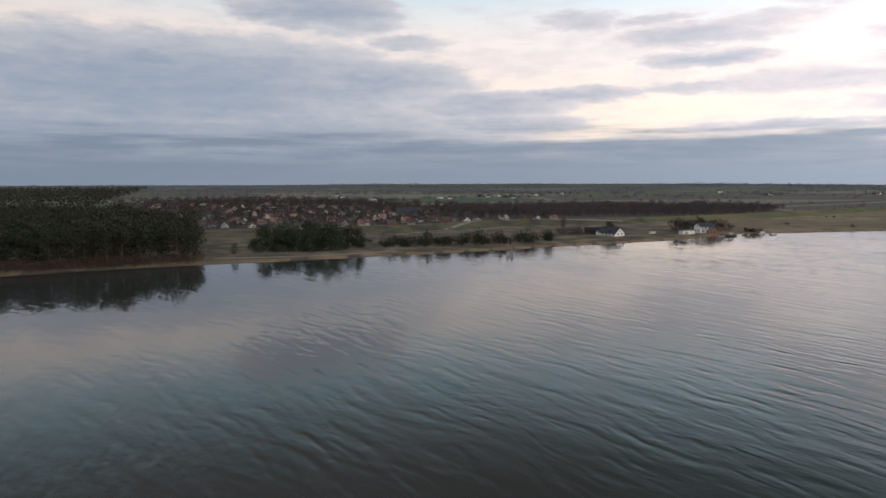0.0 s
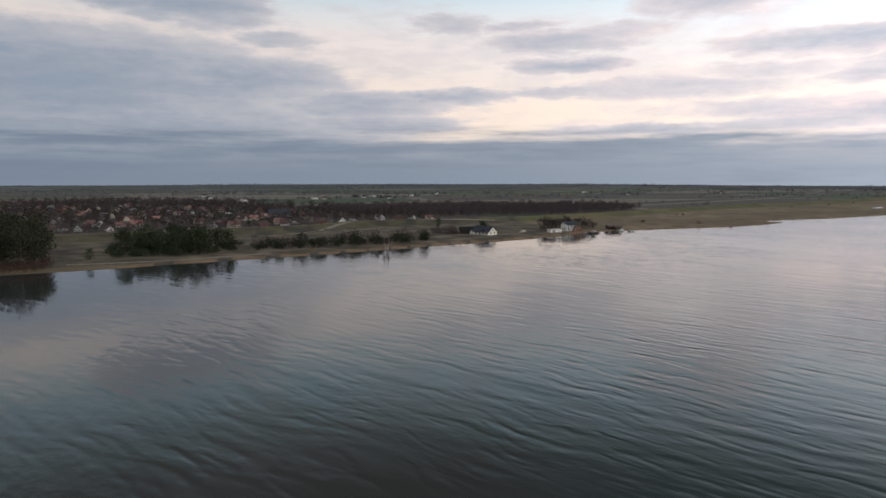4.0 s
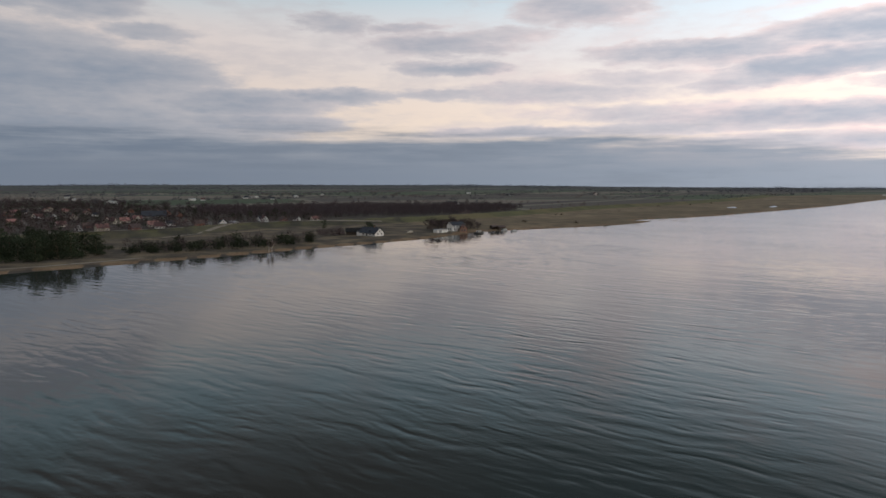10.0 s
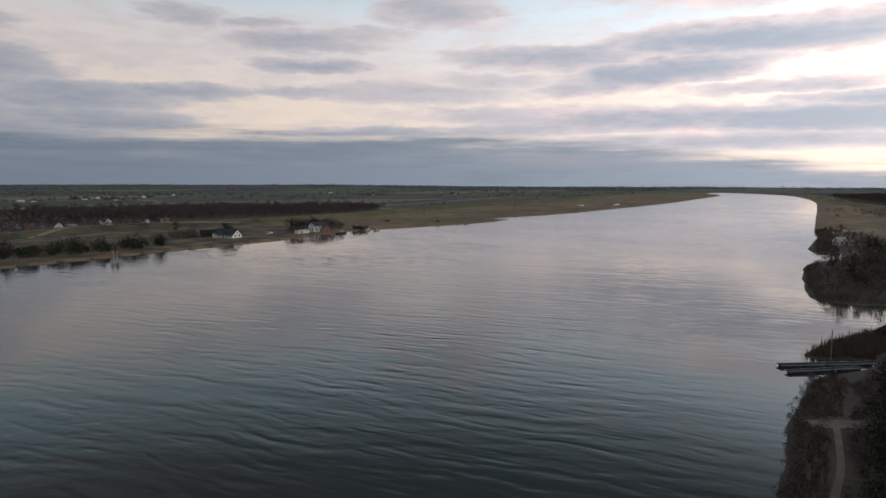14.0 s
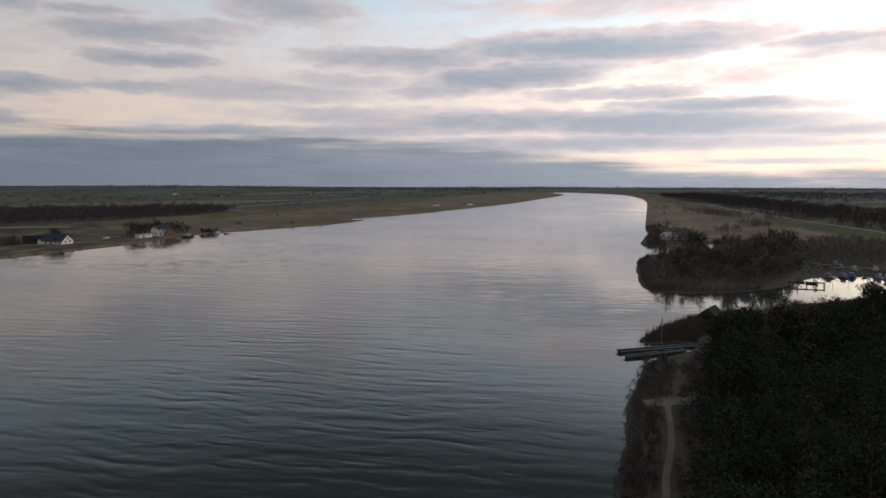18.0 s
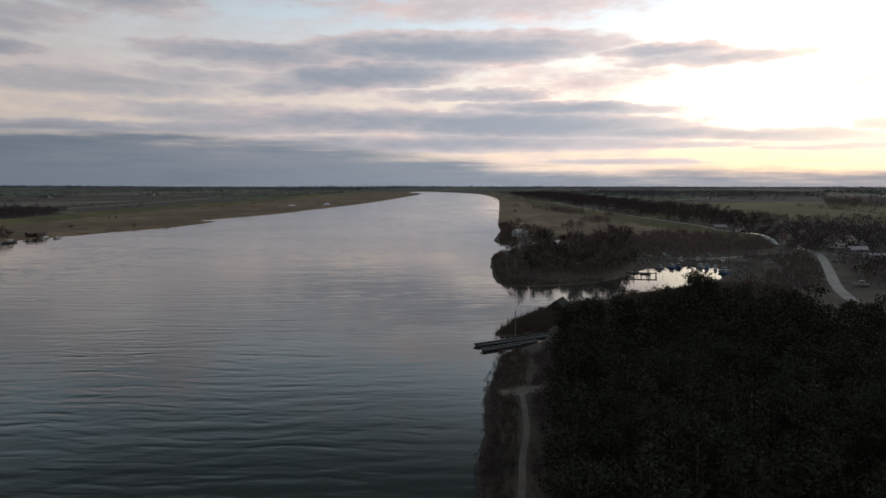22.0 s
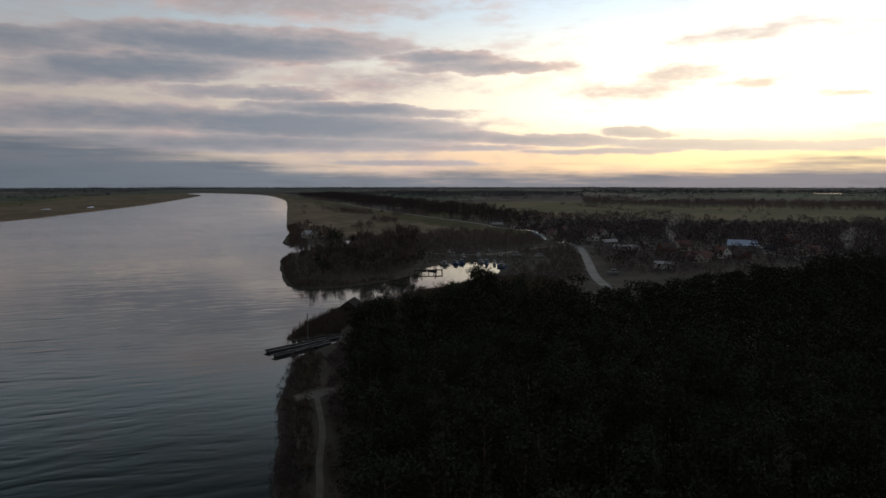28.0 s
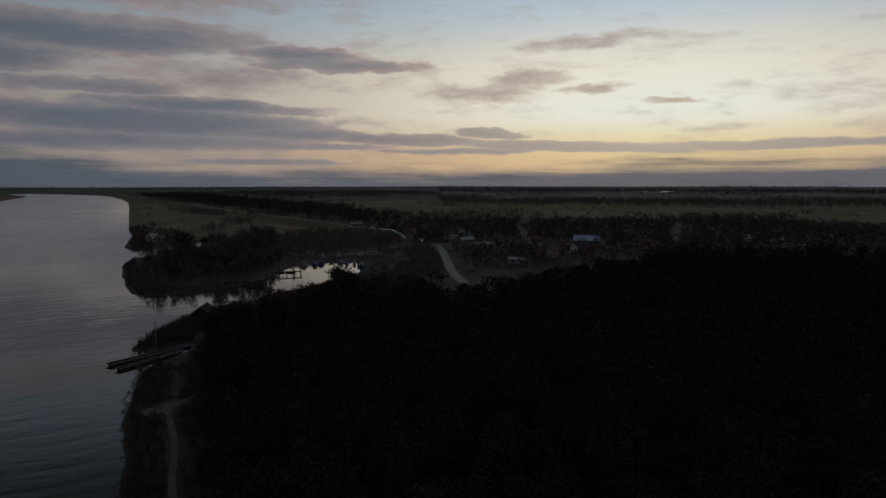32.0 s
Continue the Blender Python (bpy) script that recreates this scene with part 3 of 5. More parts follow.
def gap_to(P, Q):
    """Distance of points to a polyline."""
    best = np.full(len(P), 1e9)
    for a, b in zip(Q[:-1], Q[1:]):
        d = b - a
        u = np.clip(((P - a) @ d) / (d @ d + 1e-9), 0, 1)
        best = np.minimum(best, ((P - a - u[:, None] * d) ** 2).sum(1))
    return np.sqrt(best)


def within(P, Q):
    """Which points lie inside a closed outline."""
    P, Q = np.asarray(P, float), np.asarray(Q, float)
    inside = np.zeros(len(P), bool)
    for a, b in zip(Q, np.roll(Q, -1, 0)):
        cross = (a[1] > P[:, 1]) != (b[1] > P[:, 1])
        at = (b[0] - a[0]) * (P[:, 1] - a[1]) / (b[1] - a[1] + 1e-12) + a[0]
        inside ^= cross & (P[:, 0] < at)
    return inside


def soft(x, lo, hi):
    u = np.clip((x - lo) / (hi - lo), 0, 1)
    return u * u * (3 - 2 * u)


def wobble(P, size):
    """Smooth unevenness in -1..1."""
    x, y = P[:, 0] / size, P[:, 1] / size
    return (np.sin(x * 1.7 + 1.3 * np.sin(y * 1.1)) + np.sin(y * 2.3 + 1.7 * np.sin(x * 0.7 + 2)) + np.sin(x * 0.9 - y * 1.4 + 4)) / 3


def shore(P):
    """Distance inland from the water's edge; negative over the river."""
    d = gap_to(P, np.vstack([RIVER, RIVER[:1]]))
    d = np.where(within(P, RIVER), -d, d)
    return d + (wobble(P, 9.0) * 0.9 + wobble(P, 3.1) * 0.35)


def heights(P, d=None):
    P = np.asarray(P, float)
    d = shore(P) if d is None else d
    z = np.where(d < 0, np.maximum(d * 0.15, -2.5), 0.12 * d)
    z = np.where(d > 0, 1.5 * (1 - np.exp(-np.maximum(d, 0) * 0.09)), z)
    z = z + soft(d, 4, 40) * (wobble(P, 60) * 0.35 + wobble(P, 17) * 0.15)
    # far ground is raised by heading so the horizon fits the camera's view
    horizon_lift = 1 - 0.85 * soft(np.degrees(np.arctan2(P[:, 0], P[:, 1])), 12, 46)
    z = z + horizon_lift * soft(np.hypot(P[:, 0], P[:, 1]), 2900, 4990) * (17.0 + 3.0 * wobble(P, 640)) * soft(d, 0, 300)
    for line, top in ((DIKE_FAR, 4.2), (DIKE_NEAR, 5.0)):
        g = gap_to(P, line)
        lift = (top + 1.2) * np.clip(1 - (np.maximum(g - 3.0, 0)) / 17.0, 0, 1) * soft(d, 2, 20)
        z = np.where(lift > 0, np.maximum(z, lift), z)
    return z


def standing(points):
    """Points of the plan, on the ground."""
    P = np.asarray(points, float).reshape(-1, 2)
    return np.column_stack([P, heights(P)])


def sown(outline, spacing, seed, keep=None):
    """Random places inside an outline, about one to each square of that spacing, on dry land."""
    rng = np.random.default_rng(seed)
    Q = np.asarray(outline, float)
    lo, hi = Q.min(0), Q.max(0)
    n = (np.ceil((hi - lo) / spacing)).astype(int) + 1
    g = np.stack(np.meshgrid(np.arange(n[0]), np.arange(n[1])), -1).reshape(-1, 2) * spacing + lo
    P = g + rng.uniform(-0.5, 0.5, g.shape) * spacing
    P = P[within(P, Q)]
    if keep is not None:
        P = P[keep(P, rng)]
    P = P[shore(P) > 1.0]
    return standing(P)


def ribbon(name, line, width, mat, label, lift=0.05, ragged=0.0):
    """A road or path laid on the ground."""
    P = rounded(line, 3)
    d = np.gradient(P, axis=0)
    nrm = np.stack([-d[:, 1], d[:, 0]], 1) / (np.linalg.norm(d, axis=1)[:, None] + 1e-9)
    rng = np.random.default_rng(3)
    w = width * 0.5 * (1 + ragged * rng.uniform(-1, 1, (len(P), 2)))
    rows = [P + nrm * w[:, :1], P, P - nrm * w[:, 1:]]
    H = [heights(r) + lift for r in rows]
    H[1] = np.maximum(H[1], (H[0] + H[2]) / 2) + 0.02
    V = np.vstack([np.column_stack([r, h]) for r, h in zip(rows, H)])
    n = len(P)
    F = [(k * n + i, k * n + i + 1, (k + 1) * n + i + 1, (k + 1) * n + i) for k in (0, 1) for i in range(n - 1)]
    return tagged(new(name, mesh_of(name, V, F, mat)), label, kind="structure")


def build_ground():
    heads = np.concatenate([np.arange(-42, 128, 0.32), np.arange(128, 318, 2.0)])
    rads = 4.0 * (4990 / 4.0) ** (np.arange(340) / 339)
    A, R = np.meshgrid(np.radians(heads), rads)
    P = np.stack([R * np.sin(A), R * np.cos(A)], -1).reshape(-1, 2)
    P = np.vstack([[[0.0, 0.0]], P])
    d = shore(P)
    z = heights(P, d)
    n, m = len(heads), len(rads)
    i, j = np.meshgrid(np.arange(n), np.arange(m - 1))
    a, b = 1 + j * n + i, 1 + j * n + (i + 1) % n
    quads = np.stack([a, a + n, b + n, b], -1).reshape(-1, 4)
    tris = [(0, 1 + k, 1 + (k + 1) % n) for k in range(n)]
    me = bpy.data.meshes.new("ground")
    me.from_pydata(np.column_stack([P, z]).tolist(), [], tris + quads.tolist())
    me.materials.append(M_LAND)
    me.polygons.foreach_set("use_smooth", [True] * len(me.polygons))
    far = gap_to(P, DIKE_FAR)
    near = gap_to(P, DIKE_NEAR)
    north = within(P, np.vstack([RIVER[: len(rounded(FAR_BANK + FAR_BANK_UP, 2))], [(4900, 4900), (-4900, 4900)]]))
    polder = within(P, np.vstack([DIKE_FAR, rounded(FAR_BANK + FAR_BANK_UP, 1)[::-1]]))
    reeds = within(P, np.vstack([DIKE_NEAR, NEAR_BANK_UP[:1], rounded(NEAR_BANK_UP, 1)[::1]])) | (gap_to(P, np.array(NEAR_BANK_UP[3:], float)) < 45)
    sand = np.where(north, soft(-d, -13, -6) * (0.75 + 0.35 * wobble(P, 23)), 0.0 * d) * (d > -3)
    grass = np.where(north & (polder | (far < 25)), 1.0, 0.0) + np.where(near < 24, 1.0, 0.0)
    head_, reach_ = np.degrees(np.arctan2(P[:, 0], P[:, 1])), np.hypot(P[:, 0], P[:, 1])
    grass = np.where((head_ > 72) & (head_ < 124) & (reach_ > 715 + 60 * wobble(P, 130)) & (reach_ < 1330 + 160 * wobble(P, 210)), 0.9, grass)
    dry = np.clip(1.05 - soft(P[:, 0], 150, 420) * 0.32, 0, 1) * soft(far, 17, 26)
    reed = np.where(~north & reeds & (near > 16), 0.95, 0.0) + np.where(north & polder, np.maximum(dry, soft(-d, -26, -14) * 0.8), 0.0)
    reed = np.where(~north & (np.hypot(P[:, 0], P[:, 1]) < 330), 0.6, reed)
    cov = np.column_stack([np.clip(sand, 0, 1), np.clip(grass, 0, 1), np.clip(reed, 0, 1)])
    att = me.attributes.new("cover", "FLOAT_VECTOR", "POINT")
    att.data.foreach_set("vector", cov.astype(np.float32).ravel())
    south = ~north & (np.hypot(P[:, 0], P[:, 1]) < 740) & ~(reeds & (P[:, 0] > 440))
    att = me.attributes.new("soil", "FLOAT", "POINT")
    att.data.foreach_set("value", np.where(south, 1.0, np.where(north & polder & (P[:, 0] < 190) & (d > 5), 0.53, np.where(north & ~polder & (np.hypot(P[:, 0], P[:, 1]) < 1120) & (P[:, 0] < 430) & (far > 24), 0.8, 0.0))).astype(np.float32))
    me.update()
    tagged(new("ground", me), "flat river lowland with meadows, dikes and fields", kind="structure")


def build_water():
    """The river's surface, in rings of even cells."""
    n, rads = 120, 3.0 * (4980 / 3.0) ** (np.arange(60) / 59)
    k = np.arange(n) * 2 * np.pi / n
    V = [(0.0, 0.0, 0.0)] + [(r * math.cos(q), r * math.sin(q), 0.0) for r in rads for q in k]
    F = [(0, 1 + i, 1 + (i + 1) % n) for i in range(n)]
    F += [(1 + j * n + i, 1 + (j + 1) * n + i, 1 + (j + 1) * n + (i + 1) % n, 1 + j * n + (i + 1) % n) for j in range(len(rads) - 1) for i in range(n)]
    tagged(new("water", mesh_of("water", V, F, M_WATER)), "wide calm river with small ripples reflecting the sky", kind="structure")


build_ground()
build_water()

# ---- roads, paths, ponds ----
PATH_LINE = ((52, 25.5), (62, 31), (72.4, 36.5), (76.7, 38.4), (81.3, 40.9), (86.8, 43.3), (93, 45.9), (99.6, 49.5), (107.1, 53.9), (112.5, 56.8))
ribbon("path_near_bank", PATH_LINE, 1.0, M_PATH, "trodden sandy footpath through dry reeds", 0.06)
ribbon("clearing", ((107.6, 58.8), (108.8, 57.6), (110.2, 56.2), (112.8, 53.8), (115.6, 51.2)), 3.9, M_PATH, "bare sandy clearing where the path forks", 0.08, 0.12)
ribbon("road_harbour", ((250, 8), (276, 14), (330, 20), (380, 26), (412, 31), (450, 48), (472, 65), (490, 92), (530, 110)), 4.0, M_ROAD, "damp asphalt village road", 0.1)
ribbon("wet_yard", ((428, 40), (450, 50), (470, 66), (482, 84)), 5.5, M_WET, "wet paved yard mirroring the evening sky", 0.14)
ribbon("road_village", ((412, 31), (402, 10), (396, -20), (385, -60), (380, -140)), 3.6, M_ROAD, "damp asphalt village street", 0.12)
ribbon("track_harbour", ((412, 31), (400, 50), (372, 62), (352, 70), (345, 90), (352, 110)), 3.5, M_TRACK, "gravel track to the small harbour", 0.1)
ribbon("dike_road", polar((-34, 560), (-20, 505), (-12, 520), (-5, 528), (-1, 545)), 3.0, M_TRACK, "pale track along the top of the dike", 0.15)
ribbon("dike_ramp", polar((-2.6, 500), (0, 530), (2.7, 592), (6, 603), (10.4, 618), (15, 640)), 3.0, M_TRACK, "pale track climbing the grassy dike", 0.15)
ribbon("dike_crest", DIKE_NEAR[2:], 2.4, M_GRAVEL, "pale track along the crest of the dike", 0.15)
ribbon("shore_track", polar((-19, 358), (-14, 356), (-9, 362), (-4, 375)), 2.5, M_TRACK, "sandy track along the shore", 0.06, 0.3)


def pond(name, centre, half, turn, label):
    k = np.arange(28) * 2 * np.pi / 28
    rr = 1 + 0.18 * np.sin(k * 3 + 1) + 0.1 * np.sin(k * 5)
    V = [(half[0] * r * math.cos(q), half[1] * r * math.sin(q), 0) for q, r in zip(k, rr)] + [(0, 0, 0)]
    ob = new(name, mesh_of(name, V, [(i, (i + 1) % 28, 28) for i in range(28)], M_WATER))
    ob.matrix_world = pose(*centre, float(heights([centre])[0]) + 0.45, 0, 0, turn)
    tagged(ob, label, kind="structure")


pond("pond_1", polar((104.0, 2600))[0], (62, 34), 76, "distant flooded meadow mirroring the bright sky")
pond("pond_2", polar((43.6, 1120))[0], (26, 6), 40, "shallow pool in the river meadow")
pond("pond_3", polar((46.5, 1180))[0], (34, 5), 40, "shallow pool in the river meadow")

# ---- growth ----
PINES = [pine(s, 17.0 + s, 84, 24, 0.46, 2.7, 0.42) for s in range(4)]
FAR_PINES = [pine(20 + s, 13.0 + 0.5 * s, 26, 9, 1.25, 3.7, 0.12)[1] for s in range(5)]
WOOD_CLUMPS = [bush(86 + s, 9.0, 15, 4, 2.2) for s in range(4)]
HEDGE_CLUMPS = [bush(96 + s, 8.5, 8, 3, 2.1) for s in range(4)]
BARE = [bare_tree(40 + s, 9.5 + s, 420) for s in range(4)]
FAR_BARE = [merged([prism((0, 0, 0), (0, 0, 4), 0.2, 0.12, 3), haze_crown(60 + s, 9.5, 84, 0.03, 0.034, (0.05, 0.13))]) for s in range(5)]
BUSHES = [bush(70 + s, 3.4) for s in range(4)]
GARDEN_BUSHES = [bush(170 + s, 3.4, 14, 4, 0.75) for s in range(4)]
TWIGS = [haze_crown(80 + s, 3.6, 96, 0.0, 0.03, (0.07, 0.18)) for s in range(4)]
REED_TUFT = []
for s in range(3):
    r_ = np.random.default_rng(90 + s)
    o_ = np.column_stack([r_.normal(0, 0.5, (9, 2)), np.zeros(9)])
    t_ = o_ + np.column_stack([r_.normal(0, 0.25, (9, 2)), r_.uniform(1.1, 2.1, 9)])
    w_ = np.column_stack([r_.normal(0, 0.07, (9, 2)), np.zeros(9)])
    REED_TUFT.append((np.stack([o_ - w_, o_ + w_, t_], 1).reshape(-1, 3), [(3 * i, 3 * i + 1, 3 * i + 2) for i in range(9)]))

TREE_KINDS = {}


def tree(kind, place, turn, scale):
    """A tree of a kind, built once and copied."""
    label, category, group, wood, leaf, woodmat, leafmat, crown = TREE_SPECS[kind]
    m = pose(*place, 0, 0, turn) @ Matrix.Scale(scale, 4)
    if kind not in TREE_KINDS:
        root = thing("pine_tree" if category == "pine" else "bare_tree" if category == "tree" else "bush", label, category, group)
        part("trunk", wood, woodmat, root)
        part(crown, leaf, leafmat, root)
        root.matrix_basis = m
        TREE_KINDS[kind] = root
        return root
    ob = copy_thing(TREE_KINDS[kind], Matrix())
    ob.matrix_basis = m
    return ob


TREE_SPECS = {}
for s in range(4):
    TREE_SPECS[f"forest{s}"] = ("tall dark Scots pine in the dense shore forest", "pine", "pines of the shore forest", *PINES[s], M_BARK, M_NEEDLE, "crown")
    TREE_SPECS[f"bank{s}"] = ("dark green pine on the sandy far bank", "pine", "pines on the far bank", *pine(10 + s, 10.5 + 0.7 * s, 70, 22, 0.72, 4.8, 0.06), M_BARK, M_SPRUCE, "crown")
    TREE_SPECS[f"bare{s}"] = ("leafless deciduous tree with fine brown twigs", "tree", "bare trees by the harbour", *BARE[s], M_DARKBARK, M_TWIG, "twig_crown")
    TREE_SPECS[f"village{s}"] = ("leafless garden tree among the village houses", "tree", "village garden trees", *bare_tree(50 + s, 9.0, 380), M_DARKBARK, M_TWIG_RED, "twig_crown")
    TREE_SPECS[f"rim{s}"] = ("dark pine with low branches at the far forest's edge", "pine", "pines at the far forest edge", *pine(15 + s, 13.0 + 0.6 * s, 64, 20, 0.72, 4.2, 0.1), M_BARK, M_NEEDLE, "crown")
TREE_SPECS["birch0"] = ("pale-stemmed birch leaning by the water's edge", "tree", "", *bare_tree(58, 11.0, 300, 0.2), M_BIRCH, M_TWIG, "twig_crown")


def plant(kinds, places, scales=(0.85, 1.15), seed=1):
    rng = np.random.default_rng(seed)
    for p in places:
        tree(kinds[rng.integers(len(kinds))], p, float(rng.uniform(0, 360)), float(rng.uniform(*scales)))


FOREST = ["forest0", "forest1", "forest2", "forest3"]
# the pine forest on the near bank
EDGE = polar((70, 22), (66.6, 60), (66.3, 90), (66.6, 112), (67.4, 122), (71.5, 126), (73.5, 142), (76, 156), (80, 152), (88, 150), (93, 162), (100, 195), (105, 240), (112, 255), (126, 262))
wood = sown(EDGE + polar((127, 22)), 3.9, 11)
rim = gap_to(wood[:, :2], np.array(EDGE)) - 60 * (np.hypot(wood[:, 0], wood[:, 1]) < 62)
order = np.argsort(rim)
# how far below the level of the eye the forest's skyline lies, by heading: the trees of its rim reach up to it
SKYLINE = ((66.0, -9.62), (65.5, -9.62), (68.2, -8.99), (72.4, -8.86), (75.3, -8.65), (76.6, -7.95), (77.3, -7.6), (78.4, -7.87), (79.3, -8.19), (84.7, -8.72), (87.5, -8.21), (91.5, -7.78), (93.1, -7.26), (95.0, -7.08), (95.8, -6.59), (97.9, -6.31), (99.5, -5.88), (101.9, -5.89), (103.3, -5.56), (104.1, -5.27), (105.3, -5.36), (107.3, -5.13), (110.4, -4.74), (116.5, -4.21), (126.0, -4.21))
rng_f = np.random.default_rng(2)
sky_h, sky_e = np.array(SKYLINE).T
tall_pines = standing(polar((76.7, 149), (77.2, 152), (77.7, 148), (78.3, 151)))
plant(FOREST, tall_pines, (0.96, 1.04), 15)
for p in wood[order[:224]]:
    heading, reach = math.degrees(math.atan2(p[0], p[1])), math.hypot(p[0], p[1])
    room = 40.0 + reach * math.tan(radians(float(np.interp(heading, sky_h, sky_e)))) - p[2]
    kind = int(rng_f.integers(4))
    tall = (17.0 + kind) * rng_f.uniform(0.78, 0.98)
    tall = min(tall, room * rng_f.uniform(0.86, 1.0)) if room > 5.0 else tall * 0.4
    tree(FOREST[kind], p, float(rng_f.uniform(0, 360)), float(max(tall, room * 0.9 if 8 < room < 21 else 0) / (17.6 + kind)))
inner = wood[order[224:]]
close = np.hypot(inner[:, 0], inner[:, 1]) < 100
scattered("pine_forest", "dense dark pine forest covering the near bank", "pine forest", [merged(pine(30 + s, 17.5, 60, 28, 0.36, 2.8, 0.5)) for s in range(5)], inner[close], M_NEEDLE, (0.82, 1.04))
scattered("pine_forest", "dense dark pine forest covering the near bank", "pine forest", [pine(30 + s, 17.5, 38, 13, 0.58, 2.7, 0.55)[1] for s in range(5)], inner[~close], M_NEEDLE, (0.80, 1.0))
behind = sown(polar((128, 25), (128, 260), (150, 260), (200, 250), (232, 240), (232, 60), (190, 25)), 10.0, 12)
scattered("pine_forest", "dense dark pine forest behind the bank", "pine forest", FAR_PINES, behind, M_NEEDLE, (0.9, 1.1))
# the pine forest across the river
west = sown(polar((-19.9, 352), (-20.0, 400), (-20.5, 525), (-23.7, 630), (-27, 760), (-31, 920), (-36, 1150), (-52, 1300), (-69, 1180), (-69, 450)), 6.6, 13,
            lambda P, rng: rng.uniform(0, 1, len(P)) < np.clip(330 / np.hypot(P[:, 0], P[:, 1]), 0.1, 1) ** 1.35)
west = west[shore(west[:, :2]) > 9]
edge_d = shore(west[:, :2])
front = (edge_d < 17) & (west[:, 0] > -235)
plant(["rim0", "rim1", "rim2", "rim3"], west[front][:70], (1.05, 1.4), 3)
rest = np.vstack([west[~front], west[front][70:]])
away = np.hypot(rest[:, 0], rest[:, 1]) > 620
scattered("pine_forest", "dense dark green pine forest across the river", "pine forest", FAR_PINES, rest[~away & (np.degrees(np.arctan2(rest[:, 0], rest[:, 1])) > -24)], M_NEEDLE, (0.9, 1.2))
scattered("pine_forest", "tall dark pine forest reaching down to the far shore", "pine forest", FAR_PINES, rest[~away & (np.degrees(np.arctan2(rest[:, 0], rest[:, 1])) <= -24)], M_NEEDLE, (1.1, 1.45))
scattered("pine_forest", "dark canopy of the pine forest stretching away from the river", "pine forest", WOOD_CLUMPS, rest[away], M_NEEDLE, (1.3, 1.75))
understory = sown(((-120, 322), (-200, 275), (-300, 215), (-310, 240), (-190, 305), (-122, 340)), 2.6, 14)
scattered("underbrush", "reddish brown underbrush at the forest edge", "underbrush", TWIGS, understory, M_UNDERBRUSH, (0.6, 1.5))
# pines and bushes on the far bank
plant(["bank0", "bank1", "bank2", "bank3"], sown(polar((-16, 384), (-11, 380), (-6.6, 396), (-6.4, 420), (-11, 436), (-15.5, 420)), 9.6, 15), (0.8, 1.12), 4)
scattered("shore_bushes", "dark evergreen bushes under the pines", "bushes", BUSHES, sown(polar((-16.5, 378), (-11, 375), (-6.4, 390), (-6.2, 425), (-11, 440), (-16, 424)), 6.5, 68), M_SPRUCE, (0.6, 1.6))
hedge = sown(polar((-5.5, 390), (-2, 396), (3, 402), (7, 420), (9.4, 436), (9.4, 452), (3, 435), (-5.5, 420)), 5.6, 16)
scattered("shore_bushes", "dark evergreen bushes along the far shore", "bushes", BUSHES, hedge[::2], M_SPRUCE, (0.7, 2.3))
scattered("shore_scrub", "leafless brown scrub along the far shore", "scrub", TWIGS, hedge[1::2], M_TWIG_RED, (0.8, 2.3))
plant(["bank0", "bank2"], standing(polar((8.9, 436), (7.2, 428), (-1.4, 392), (14.1, 500), (14.4, 503), (13.9, 506), (10.2, 560), (-17.4, 372))), (0.45, 0.75), 5)
plant(["birch0"], standing(polar((5.6, 393), (5.85, 394))), (0.7, 0.8), 6)
# woods behind the far dike
plantation = sown(polar((0, 850), (3, 780), (9, 738), (15, 748), (21, 775), (26, 885), (27, 1010), (24, 1060), (12, 1080), (0, 1000)), 7.0, 17)
scattered("young_wood", "brown plantation of leafless trees", "wood", FAR_BARE, plantation, M_PLANTATION, (0.55, 1.0))
scattered("young_wood", "taller bare trees standing over the plantation", "wood", FAR_BARE, plantation[::37], M_PLANTATION, (1.1, 1.5))
# the wooded point and the harbour trees
def inland(outline, spacing, seed, least=7.0):
    """As sown, but back from the water."""
    P = sown(outline, spacing, seed)
    return P[shore(P[:, :2]) > least]


point = inland(((244, 140), (296, 168), (318, 172), (366, 150), (380, 140), (345, 112), (310, 102), (268, 99), (240, 110), (234, 124)), 5.4, 18)
plant(["bare0", "bare1", "bare2", "bare3"], point[::4], (0.55, 1.0), 7)
low_scrub = inland(((230, 126), (300, 170), (318, 174), (362, 158), (380, 140), (345, 112), (300, 97), (262, 97), (236, 108)), 3.0, 19, 3.0)
back = np.clip((shore(low_scrub[:, :2]) - 3.0) / 16.0, 0, 1)
scattered("scrub", "low leafless scrub at the rim of the wooded point", "scrub", TWIGS, low_scrub[back < 0.45], M_TWIG, (0.3, 0.9))
scattered("scrub", "dense leafless scrub on the wooded point", "scrub", TWIGS, low_scrub[back >= 0.45][::2], M_TWIG, (0.8, 1.7))
scattered("bushes", "dark evergreen bushes on the wooded point", "bushes", BUSHES, low_scrub[back > 0.8][::23], M_SPRUCE, (1.2, 2.4))
inlet = inland(((388, 214), (520, 285), (560, 290), (480, 230), (430, 195)), 11.0, 20)
plant(["bare0", "bare1", "bare2"], inlet, (0.5, 0.8), 8)
scattered("scrub", "dark scrub round the riverside hut", "scrub", TWIGS, sown(((392, 216), (520, 284), (556, 296), (500, 235), (440, 205)), 4.2, 21), M_TWIG, (0.4, 0.9))
